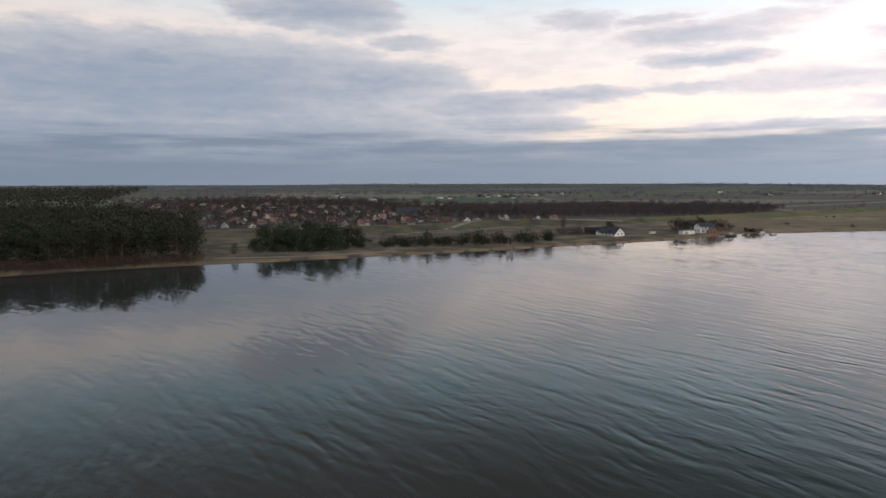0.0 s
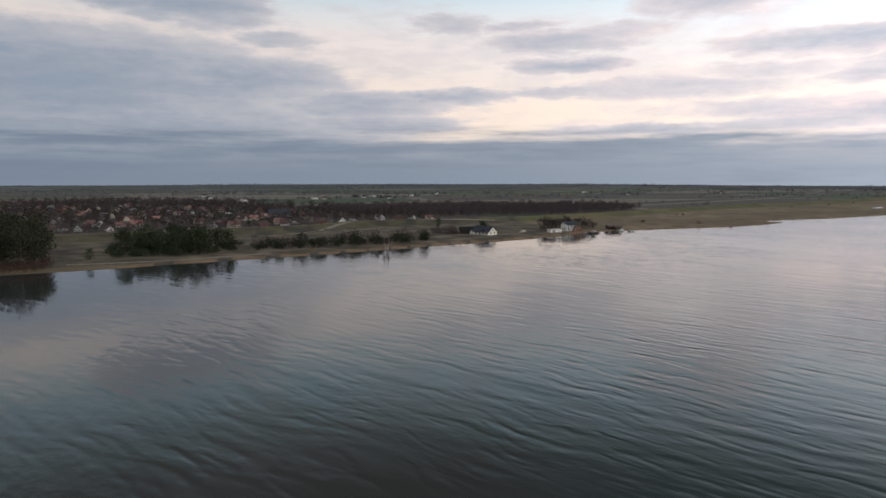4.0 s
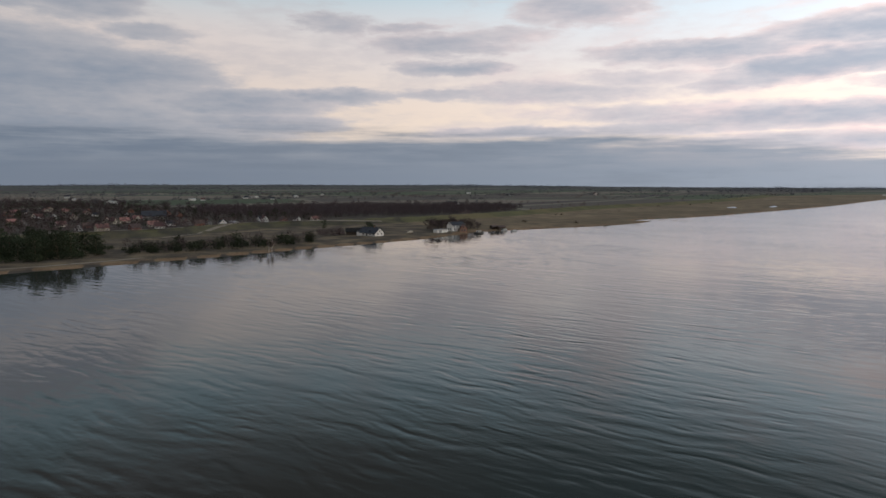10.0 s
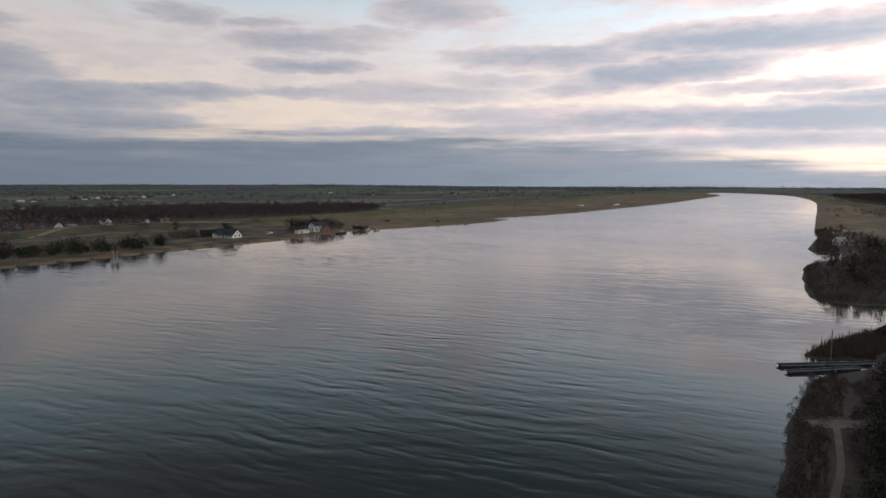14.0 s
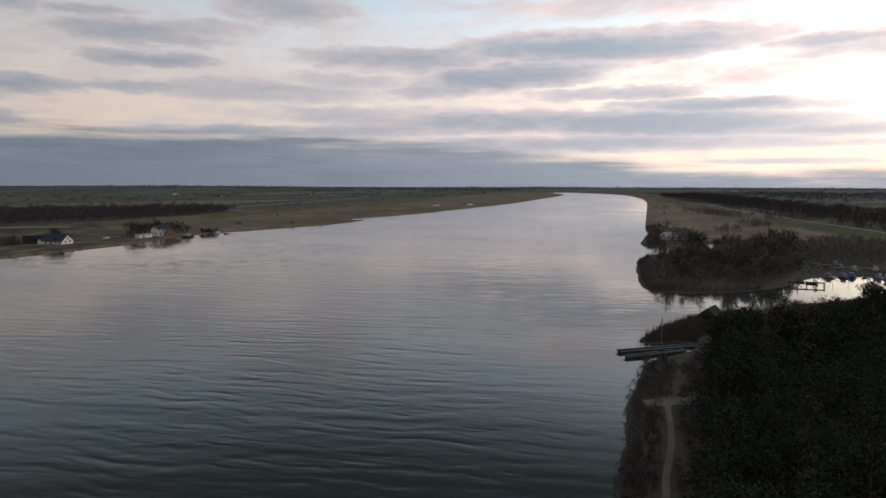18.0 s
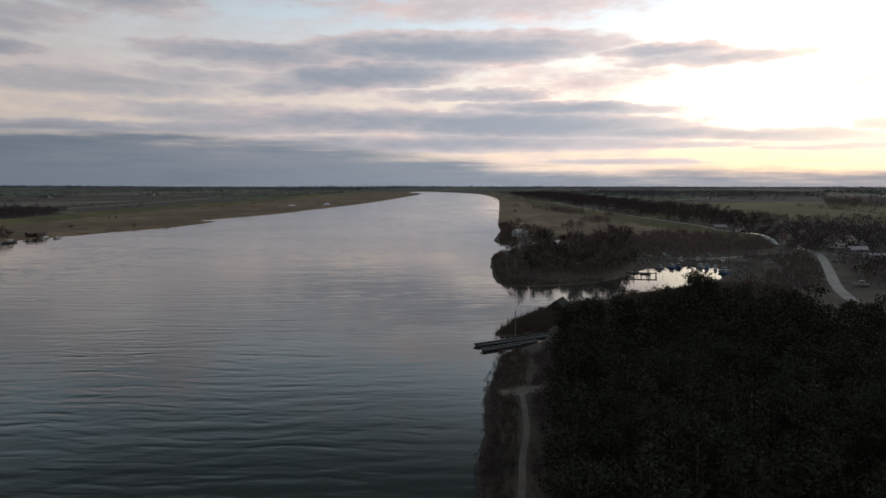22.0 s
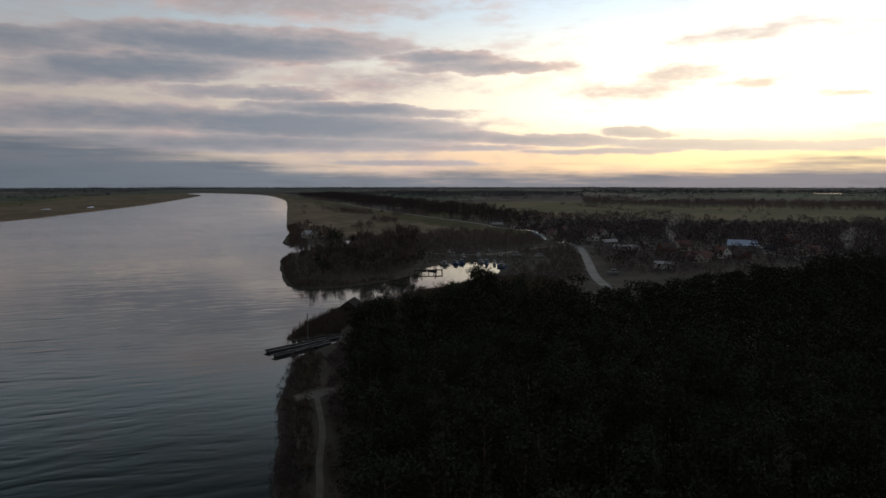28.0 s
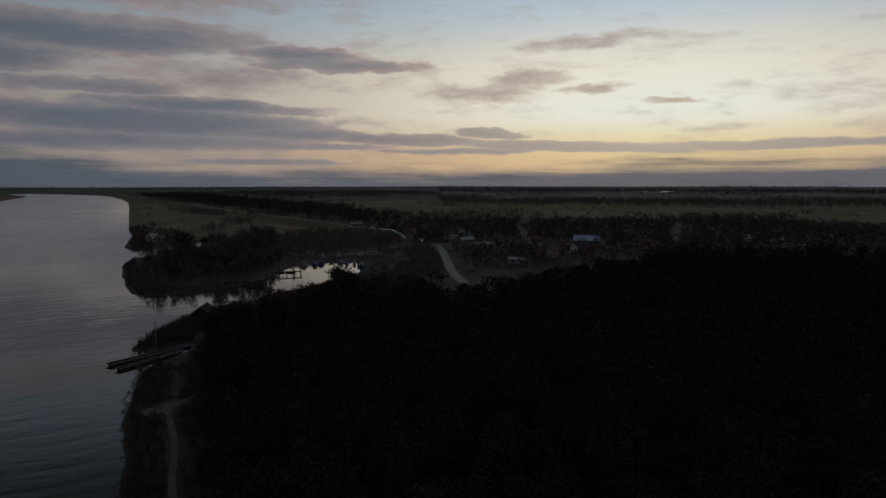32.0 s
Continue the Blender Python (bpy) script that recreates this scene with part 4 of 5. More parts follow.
# reeds on the near bank and along the water
reeds = sown(((58, 36), (79, 48), (96, 57.5), (109, 64.5), (130, 75.5), (138, 79), (146, 76), (135, 66), (118, 58.5), (110, 55.4), (96, 47), (78, 36.5), (62, 26)), 0.75, 22,
             lambda P, rng: (gap_to(P, np.array(PATH_LINE, float)) > 1.2) & (gap_to(P, np.array(((107.5, 58.7), (113, 53.6)))) > 1.9))
scattered("reed_bed", "dry brown reeds along the near bank", "reeds", REED_TUFT, reeds[::2], M_REED, (0.3, 0.75))
scattered("brush", "low brown brush on the near bank", "brush", TWIGS, reeds[::7], M_TWIG_RED, (0.2, 0.55))
scattered("brush", "dark low bushes dotted over the near bank", "brush", BUSHES, reeds[4::41], M_BRUSH, (0.25, 0.6))
verge = sown(((66, 26), (80, 36.5), (98, 47), (110, 54), (122, 58), (134, 65), (146, 66), (150, 60), (130, 48), (100, 38), (76, 28)), 1.7, 69,
             lambda P, rng: (gap_to(P, np.array(PATH_LINE, float)) > 1.1) & (gap_to(P, np.array(((107.5, 58.7), (115, 51.8)))) > 2.0))
scattered("brush", "low dark brush between path and forest", "brush", TWIGS + BUSHES, verge, M_TWIG_RED, (0.25, 0.65))
brink = rounded(((50, 31), (72, 43.4), (80, 47.3), (97, 56.3), (110, 63.3), (133, 73.8)), 3)
brink = np.repeat(brink, 3, 0) + np.array((0.6, -1.1)) + np.random.default_rng(70).normal(0, 0.7, (len(brink) * 3, 2))
scattered("shore_shrubs", "small dark shrubs at the water's edge", "shrubs", TWIGS, np.column_stack([brink, np.full(len(brink), 0.15)]), M_TWIG_RED, (0.22, 0.6))
spit = sown(((148, 83), (166, 87), (188, 88), (205, 83), (200, 76), (175, 74), (156, 74), (146, 77)), 0.95, 23)
scattered("reed_bed", "dry brown reeds on the bank behind the pier", "reeds", REED_TUFT, spit, M_REED, (0.7, 1.3))
rim_reeds = sown(((226, 122), (262, 148), (335, 188), (376, 206), (521, 288), (560, 309), (565, 303), (380, 195), (330, 180), (240, 128), (240, 108), (264, 95), (262, 91), (238, 102), (227, 111)), 1.5, 24)
scattered("reed_bed", "fringe of dry reeds along the water", "reeds", REED_TUFT, rim_reeds, M_REED, (0.6, 1.1))
# low growth between the pine forest and the harbour
scattered("scrub", "dark scrub between forest and harbour", "scrub", TWIGS + BUSHES, sown(polar((66.8, 132), (66.8, 205), (72, 235), (78, 262), (84, 262), (86, 225), (88, 160), (80, 160), (73, 148), (71, 134)), 3.2, 25), M_BRUSH, (0.5, 1.2))
plant(["bare1", "bare3", "bank1"], sown(polar((69, 165), (72, 220), (78, 245), (84, 240), (87, 170), (78, 168)), 12.0, 26), (0.35, 0.6), 9)
harbour_scrub = sown(((342, 104), (385, 136), (440, 150), (500, 128), (480, 92), (452, 62), (410, 52), (372, 72), (350, 88)), 3.6, 61)
scattered("scrub", "brown winter scrub behind the harbour", "scrub", TWIGS, harbour_scrub, M_TWIG_HAZED, (0.4, 1.7))
yard = sown(((262, 56), (286, 42), (320, 36), (345, 44), (352, 62), (395, 42), (400, 34), (340, 25), (270, 17), (235, 30), (240, 60)), 2.8, 62)
yard2 = sown(((288, 8), (340, 14), (400, 22), (390, -20), (375, -70), (300, -60), (285, -20)), 4.2, 63)
scattered("scrub", "dark winter scrub beside the village road", "scrub", TWIGS, np.vstack([yard, yard2]), M_TWIG_HAZED, (0.3, 1.2))
quay = sown(((296, 96), (318, 97), (345, 112), (356, 92), (346, 70), (336, 52), (322, 40), (300, 44), (284, 52), (300, 54), (330, 58), (334, 74), (322, 90)), 2.4, 73)
scattered("brush", "low brown brush round the harbour basin", "brush", TWIGS, quay, M_TWIG_HAZED, (0.15, 0.5))
tall = inland(((296, 140), (330, 160), (366, 152), (405, 142), (400, 130), (355, 112), (318, 106), (300, 120)), 9.0, 64)
plant(["bare0", "bare1", "bare2", "bare3"], tall, (1.05, 1.4), 14)
crowd = standing(polar((66.9, 318), (67.5, 300), (68.1, 326), (68.6, 306), (69.1, 334), (69.6, 312), (70.1, 298), (70.6, 322), (71.2, 310), (67.9, 340), (69.4, 346), (70.9, 338)))
plant(["bare0", "bare1", "bare2", "bare3"], crowd[shore(crowd[:, :2]) > 6], (1.25, 1.6), 16)
plant(["bank1"], standing(polar((65.2, 352))), (1.15, 1.2), 17)
# trees of the southern village and the belts behind the dike
town = [p for p in sown(polar((80, 500), (84, 420), (90, 300), (97, 300), (105, 330), (114, 420), (126, 420), (126, 620), (112, 700), (96, 640), (84, 640)), 7.6, 27) if not (p[0] < 430 and -70 < p[1] < 30 and (p[0] + p[1] * 7) % 10 < 6.5)]
town = np.array(town)
plant(["village0", "village1", "village2", "village3"], town[::28], (0.6, 1.1), 10)
scattered("village_evergreens", "dark evergreen trees and hedges in the southern village", "trees", GARDEN_BUSHES, town[::4] + (2.5, 2.0, 0.0), M_SPRUCE, (0.6, 1.9))
scattered("village_trees", "leafless trees and hedges between village gardens", "trees", FAR_BARE, town, M_PLANTATION, (0.4, 1.0))
belt = sown(((520, 95), (640, 172), (980, 405), (1300, 620), (1800, 960), (1950, 920), (1350, 480), (900, 180), (640, 80)), 7.5, 28,
            lambda P, rng: (wobble(P, 45) + wobble(P, 14) * 0.8 > rng.uniform(-1.0, 0.35, len(P))) & (gap_to(P, DIKE_NEAR) > 22))
scattered("tree_belt", "dark belt of leafless trees behind the dike", "trees", FAR_BARE, belt, M_TWIG_RED, (0.5, 1.3))
for n_, (rows_, gap_, size_) in enumerate((
        (((86, 1150), (100, 1050), (112, 1100), (126, 1150), (126, 1500), (112, 1420), (98, 1350), (86, 1500)), 11.0, (0.7, 1.3)),
        (((81, 660), (92, 680), (104, 640), (114, 700), (114, 760), (100, 720), (90, 740), (81, 720)), 8.0, (0.5, 1.1)),
        (((60, 2300), (64, 1900), (75, 1700), (86, 2000), (86, 2600), (70, 2700)), 26.0, (0.9, 1.4)),
        (((86, 2500), (104, 2600), (126, 2400), (126, 3000), (100, 3200), (86, 3100)), 34.0, (1.0, 1.6)))):
    scattered("tree_belt", "distant belt of leafless woodland across the fields", "woodland", HEDGE_CLUMPS if n_ > 1 else FAR_BARE, sown(polar(*rows_), gap_ * (0.8 if n_ > 1 else 1.0), 30 + n_, lambda P, rng: wobble(P, 95) + 0.5 * wobble(P, 31) > rng.uniform(-0.9, 0.3, len(P))), M_FARWOOD if n_ > 1 else M_TWIG_HAZED, size_)
# scattered bushes and rows on both meadows
meadow_bush = standing(polar((33.8, 628), (33.9, 632), (31.5, 640), (30.3, 800), (29.8, 790), (35, 900), (38, 1080), (40.5, 1210), (42, 1330), (24.2, 830), (26, 1010), (36.5, 700), (27.0, 640), (63.5, 1220), (64.5, 1000), (65.7, 905), (66.5, 860), (67.0, 820), (69, 800), (70, 780), (71, 790), (72, 800), (64, 1080), (62.5, 880)))
thicket = np.vstack([sown(polar((65.0, 930), (66.2, 830), (68.2, 780), (68.4, 830), (66.4, 930)), 7.0, 65), sown(polar((69.6, 720), (72.5, 690), (73.5, 720), (70.5, 770)), 7.0, 66), sown(polar((62.2, 1500), (64.5, 1180), (66, 1150), (64, 1500)), 9.0, 67)])
CLUMPS = ((900, 474), (852, 400), (835, 385), (790, 356), (845, 370), (517, 214), (524, 222), (611, 240), (618, 232), (607, 222), (596, 226), (428, 203), (436, 206), (491, 267))
clumps = np.repeat(standing(CLUMPS), 9, 0)
clumps[:, :2] += np.random.default_rng(77).normal(0, 1, (len(clumps), 2)) * np.hypot(clumps[:, :1], clumps[:, 1:2]) * 0.009
clumps = clumps[shore(clumps[:, :2]) > 6]
scattered("thicket", "dark thickets on the reed meadow", "thicket", TWIGS, np.vstack([thicket, clumps]), M_TWIG_HAZED, (0.9, 2.1))
scattered("meadow_bushes", "single dark bushes on the river meadows", "bushes", BUSHES + TWIGS, np.vstack([meadow_bush, meadow_bush[::2] + (4, 2, 0)]), M_BRUSH, (0.4, 1.0))
# woods on the horizon
rng_h = np.random.default_rng(5)
far_p = []
for _ in range(120):
    h0, r0, w0 = rng_h.uniform(-42, 128), rng_h.uniform(1500, 4700) ** 1.0, rng_h.uniform(1.5, 7)
    if 53 < h0 < 63 and r0 < 2900:
        continue
    k_ = int(w0 * r0 / 1100 * 4) + 6
    far_p += polar(*zip(h0 + rng_h.uniform(-w0, w0, k_), r0 + rng_h.normal(0, 26, k_)))
for ring in (4250, 4600, 4900):
    k_ = 1500
    hh = rng_h.uniform(-42, 128, k_)
    keep = np.sin(hh * 0.9 + ring) + np.sin(hh * 0.37 + ring * 2) > -0.9
    far_p += polar(*zip(hh[keep], ring + rng_h.normal(0, 30, keep.sum())))
far_p = standing(far_p)
far_p = far_p[shore(far_p[:, :2]) > 8]
far_p = far_p[~within(far_p[:, :2], np.vstack([DIKE_FAR, rounded(FAR_BANK + FAR_BANK_UP, 1)[::-1]]))]
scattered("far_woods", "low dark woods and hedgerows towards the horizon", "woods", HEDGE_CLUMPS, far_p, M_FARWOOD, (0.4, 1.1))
# hedgerows along the field edges
rows_ = []
for _ in range(46):
    h0, r0 = rng_h.uniform(-30, 124), rng_h.uniform(850, 3300)
    a_, l_ = radians(rng_h.choice([24, 24, 114]) + rng_h.normal(0, 4)), rng_h.uniform(120, 700)
    k_ = int(l_ / rng_h.uniform(7, 22))
    c_ = polar((h0, r0))[0]
    u_ = rng_h.uniform(-0.5, 0.5, k_) * l_
    rows_ += [(c_[0] + math.cos(a_) * q, c_[1] + math.sin(a_) * q) for q in u_]
rows_ = standing(rows_)
polder_ = np.vstack([DIKE_FAR, rounded(FAR_BANK + FAR_BANK_UP, 1)[::-1]])
rows_ = rows_[(shore(rows_[:, :2]) > 40) & ~within(rows_[:, :2], polder_) & ~within(rows_[:, :2], np.vstack([DIKE_NEAR, NEAR_BANK_UP[1::]]))]
scattered("hedgerows", "leafless hedgerows between the distant fields", "hedgerow", HEDGE_CLUMPS, rows_, M_TWIG_HAZED, (0.3, 1.0))
forest_far = []
for k, ring in enumerate((1350, 1600, 1900, 2250, 2650, 3100, 3600)):
    hh = np.arange(-42, -26.4 + 0.42 * k, 420 / ring * 0.9)
    forest_far += polar(*zip(hh + rng_h.normal(0, 0.1, len(hh)), ring + rng_h.normal(0, 40, len(hh))))
scattered("far_woods", "dark pine woods on the horizon", "woods", WOOD_CLUMPS, standing(forest_far), M_NEEDLE, (1.3, 2.0))
# long woods across the plain
far_rows = []
for _ in range(90):
    h0, r0, w0 = rng_h.uniform(-26, 126), rng_h.uniform(1750, 4700), rng_h.uniform(0.8, 5.0)
    if 50 < h0 < 66 and r0 < 3000:
        continue
    k_ = int(math.radians(2 * w0) * r0 / 7.0)
    hh = h0 + rng_h.uniform(-w0, w0, k_)
    rr = r0 + rng_h.normal(0, 22, k_) + (hh - h0) * rng_h.uniform(-40, 40)
    far_rows += polar(*zip(hh, rr))
far_rows = standing(far_rows)
far_rows = far_rows[(shore(far_rows[:, :2]) > 60) & ~within(far_rows[:, :2], np.vstack([DIKE_FAR, rounded(FAR_BANK + FAR_BANK_UP, 1)[::-1]]))]
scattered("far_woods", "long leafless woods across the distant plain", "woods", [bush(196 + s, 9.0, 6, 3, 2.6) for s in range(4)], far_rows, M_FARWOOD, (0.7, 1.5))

# ---- buildings ----
M_WHITE = material("white_render", (0.80, 0.78, 0.74), (0.68, 0.66, 0.62), 0.5, 5.0, 0.9, spread=0.08)
M_CREAM = material("cream_render", (0.58, 0.52, 0.42), (0.47, 0.42, 0.34), 0.5, 5.0, 0.9, spread=0.15)
M_GREY = material("grey_render", (0.30, 0.28, 0.27), (0.22, 0.21, 0.20), 0.5, 5.0, 0.9, spread=0.2)
M_BRICK = material("red_brick", (0.27, 0.12, 0.08), (0.20, 0.085, 0.06), 0.8, 6.0, 0.9, spread=0.15)
M_TIMBER = material("dark_timber", (0.085, 0.062, 0.045), (0.05, 0.038, 0.03), 0.6, 8.0, 0.85, axis=(6, 6, 1))
M_RED_TILE = material("red_roof_tile", (0.135, 0.055, 0.050), (0.095, 0.043, 0.040), 0.6, 7.0, 0.75, bump=0.03, spread=0.3)
M_PINK_TILE = material("faded_red_roof_tile", (0.285, 0.132, 0.120), (0.180, 0.082, 0.076), 0.6, 7.0, 0.8, bump=0.03, spread=0.3)
M_BROWN_TILE = material("brown_roof_tile", (0.10, 0.06, 0.05), (0.07, 0.045, 0.04), 0.6, 7.0, 0.75, bump=0.03, spread=0.3)
M_SLATE = material("dark_slate_roof", (0.040, 0.045, 0.055), (0.028, 0.031, 0.038), 0.6, 7.0, 0.85, bump=0.02, spread=0.2, spec=0.2)
M_SHEET = material("grey_sheet_roof", (0.30, 0.30, 0.31), (0.22, 0.21, 0.21), 0.4, 6.0, 0.5, spread=0.2)
M_BLUE = material("blue_sheet_roof", (0.30, 0.38, 0.52), (0.24, 0.30, 0.42), 0.4, 6.0, 0.35)
M_TAR = material("tarred_roof", (0.030, 0.028, 0.027), (0.020, 0.019, 0.019), 0.6, 7.0, 0.9, spec=0.1)
M_GLASS = material("window_glass", (0.03, 0.035, 0.042), (0.02, 0.022, 0.026), 0.6, 3.0, 0.15)
M_FRAME = material("window_frame_paint", (0.62, 0.60, 0.56), (0.5, 0.48, 0.45), 1.0, 8.0, 0.6)
M_ORANGE = material("orange_render", (0.46, 0.25, 0.17), (0.38, 0.20, 0.14), 0.5, 5.0, 0.9)
M_PLANK = material("dark_wet_planks", (0.034, 0.031, 0.029), (0.022, 0.020, 0.019), 0.7, 9.0, 0.9, axis=(1, 8, 1), spread=0.25, spec=0.08)
M_STEEL = material("grey_steel", (0.24, 0.245, 0.25), (0.16, 0.16, 0.165), 1.0, 8.0, 0.6, metal=0.2)
# paler steel: light reflected along the pier edges is put into its colour
M_EDGE_GLINT = material("edge_glint_steel", (0.40, 0.41, 0.43), (0.28, 0.29, 0.31), 0.8, 8.0, 0.5, metal=0.3)
M_HULL = material("white_hull", (0.45, 0.45, 0.45), (0.34, 0.34, 0.34), 0.7, 6.0, 0.4, spread=0.1)
M_BLUEHULL = material("blue_hull", (0.09, 0.16, 0.34), (0.07, 0.12, 0.25), 0.7, 6.0, 0.4, spread=0.3)
M_DARKHULL = material("dark_hull", (0.05, 0.05, 0.055), (0.035, 0.035, 0.04), 0.7, 6.0, 0.5)
M_TYRE = material("tyre_rubber", (0.03, 0.03, 0.03), (0.02, 0.02, 0.02), 1.0, 8.0, 0.9)

HOUSES = {}


def gable_wall(l, w, h, rise):
    """Walls with gables: the long side along x."""
    x, y = l / 2, w / 2
    V = [(sx * x, sy * y, z) for sx in (-1, 1) for sy, z in ((-1, -0.6), (1, -0.6), (1, h), (-1, h))] + [(-x, 0, h + rise), (x, 0, h + rise)]
    F = [(0, 3, 8, 2, 1), (4, 5, 6, 9, 7), (0, 4, 7, 3), (1, 2, 6, 5), (0, 1, 5, 4), (3, 7, 9, 8), (2, 8, 9, 6)]
    return np.array(V), F


def gable_roof(l, w, h, rise, over=0.45, thick=0.18):
    """Two sloping slabs with an overhang at eaves and gables."""
    x, y = l / 2 + over, w / 2 + over
    drop = rise * over / (w / 2)
    sec = [(-y, h - drop), (0, h + rise), (y, h - drop), (y, h - drop + thick), (0, h + rise + thick * 1.3), (-y, h - drop + thick)]
    V = [(sx * x, a, b + 0.02) for sx in (-1, 1) for a, b in sec]
    F = [(i, (i + 1) % 6, 6 + (i + 1) % 6, 6 + i) for i in range(6)] + [(5, 4, 1, 0), (4, 3, 2, 1), (6, 7, 10, 11), (7, 8, 9, 10)]
    return np.array(V), F


def window_parts(root, x, y, z, face, w=1.1, h=1.3):
    """A window in a wall: frame, proud of the wall, and its pane."""
    turn = {"x": (0, 1), "y": (1, 0)}[face[1]]
    s = 1 if face[0] == "+" else -1
    ob = part("window", boxes(((0, 0, 0), (w + 0.2, 0.10, h + 0.2))), M_FRAME, root)
    ob.matrix_basis = pose(x, y, z, 0, 0, (0 if s < 0 else 180) if face[1] == "y" else (90 if s > 0 else -90))
    pane = part("pane", boxes(((0, -0.045, 0), (w, 0.05, h))), M_GLASS, ob)
    return ob


def house_build(label, l, w, h, rise, wall, roof, group="village houses", windows=True, name="house", category="house", chimney=True):
    root = thing(name, label, category, group)
    part("wall", gable_wall(l, w, h, rise), wall, root)
    part("roof", gable_roof(l, w, h, rise), roof, root)
    if chimney:
        part("chimney", boxes(((l * 0.18, w * 0.08, h + rise), (0.7, 0.6, 1.8))), M_BRICK, root)
    if windows:
        n = max(2, int(l // 3.2))
        for k in range(n):
            x = -l / 2 + (k + 0.5) * l / n
            for s in ("-", "+"):
                if k == n // 2 and s == "-":
                    part("door", boxes(((x, -w / 2 - 0.03, 1.0), (1.0, 0.1, 2.05))), M_TIMBER, root)
                else:
                    window_parts(root, x, (w / 2 + 0.03) * (1 if s == "+" else -1), 1.55, s + "y")
        for s in ("-", "+"):
            for yy in (-w * 0.2, w * 0.2):
                window_parts(root, (l / 2 + 0.03) * (1 if s == "+" else -1), yy, 1.55, s + "x")
            window_parts(root, (l / 2 + 0.03) * (1 if s == "+" else -1), 0, h + rise * 0.35, s + "x", 0.9, 1.0)
    return root


HOUSE_SPECS = {
    "white_red": ("white rendered village house with a red tiled roof", 11, 8.5, 3.2, 3.8, M_WHITE, M_RED_TILE),
    "cream_red": ("cream village house with a dark red tiled roof", 12, 9, 3.4, 4.0, M_CREAM, M_RED_TILE),
    "brick_brown": ("brick village house with a brown tiled roof", 12, 9, 3.2, 4.0, M_BRICK, M_BROWN_TILE),
    "grey_brown": ("grey village house with a brown tiled roof", 10, 8, 3.0, 3.6, M_GREY, M_BROWN_TILE),
    "white_slate": ("white village house with a dark slate roof", 11, 8.5, 3.2, 3.8, M_WHITE, M_SLATE),
    "bright_red": ("village house with a faded pinkish red tiled roof", 12.5, 9, 3.1, 4.2, M_CREAM, M_PINK_TILE),
    "long_white": ("long white rendered building with a pale flat-pitched roof", 17, 9, 4.4, 1.6, M_WHITE, M_SHEET),
    "grey_sheet": ("grey outbuilding with a pale sheet roof", 14, 7.5, 3.0, 2.0, M_GREY, M_SHEET),
}


def house(kind, place, turn, scale=1.0):
    m = pose(*place, 0, 0, turn) @ Matrix.Scale(scale, 4)
    if kind not in HOUSES:
        HOUSES[kind] = house_build(*HOUSE_SPECS[kind])
        HOUSES[kind].matrix_basis = m
        return HOUSES[kind]
    ob = copy_thing(HOUSES[kind], Matrix())
    ob.matrix_basis = m
    return ob


def settle(rows, base_turn, seed, scales=(0.74, 0.95)):
    """Houses at headings and distances, each a little turned."""
    rng = np.random.default_rng(seed)
    for h0, r0, kind in rows:
        p = standing(polar((h0, r0)))[0]
        house(kind, p, base_turn + rng.choice([0, 90]) + rng.uniform(-14, 14), rng.uniform(*scales))


# the village behind the far dike: headings, distances and kinds of the houses that stand out
VILLAGE = (
    (-23.4, 1369, "white_red"), (-23.0, 1175, "bright_red"), (-22.35, 1197, "bright_red"), (-23.2, 1033, "long_white"), (-21.2, 1159, "white_slate"), (-20.6, 1102, "bright_red"), (-19.8, 1146, "long_white"),
    (-19.05, 1196, "long_white"), (-18.35, 1084, "cream_red"), (-17.9, 1186, "long_white"), (-21.4, 792, "white_slate"), (-16.3, 909, "white_slate"), (-15.76, 788, "bright_red"), (-14.8, 713, "bright_red"),
    (-13.6, 766, "bright_red"), (-12.6, 727, "bright_red"), (-17.25, 664, "white_red"), (-16.55, 661, "white_slate"), (-15.97, 583, "white_red"), (-18.05, 592, "white_slate"), (-19.0, 591, "grey_sheet"),
    (-11.8, 960, "white_slate"), (-10.9, 823, "white_red"), (-9.95, 805, "white_slate"), (-8.35, 600, "white_slate"), (-8.65, 788, "cream_red"), (-7.15, 841, "white_slate"))
VILLAGE_EAST = (
    (-6.8, 588, "cream_red"), (-5.2, 697, "bright_red"), (-5.95, 688, "cream_red"), (-3.2, 625, "bright_red"), (-1.95, 635, "white_slate"), (-4.5, 590, "brick_brown"), (-2.7, 600, "white_red"), (-4.3, 741, "bright_red"),
    (-0.7, 640, "grey_brown"), (0.23, 625, "brick_brown"), (0.9, 634, "grey_brown"), (2.0, 630, "white_slate"), (2.9, 640, "grey_sheet"), (5.3, 668, "white_red"), (6.85, 672, "brick_brown"), (7.95, 676, "white_slate"),
    (9.4, 680, "cream_red"), (-1.2, 662, "grey_brown"), (-7.75, 635, "brick_brown"), (-9.5, 657, "cream_red"), (-14.05, 643, "bright_red"), (-15.15, 630, "bright_red"), (-17.55, 622, "brick_brown"), (-19.7, 600, "grey_brown"))
settle(VILLAGE + VILLAGE_EAST, 20, 51, (0.58, 0.78))
p_ = standing(polar((-3.1, 755)))[0]
ob_ = house_build("large village hall with a dark slate roof", 24, 13, 3.4, 5.2, M_GREY, M_SLATE, "", True, "village_hall", "hall")
ob_.matrix_basis = pose(*p_, 0, 0, 8)
village = sown(polar((-24, 1000), (-19, 640), (-10, 640), (-3, 660), (2, 680), (9, 700), (9, 720), (2, 760), (-3, 900), (-10, 1050), (-16, 1230), (-24, 1400)), 46.0, 52)
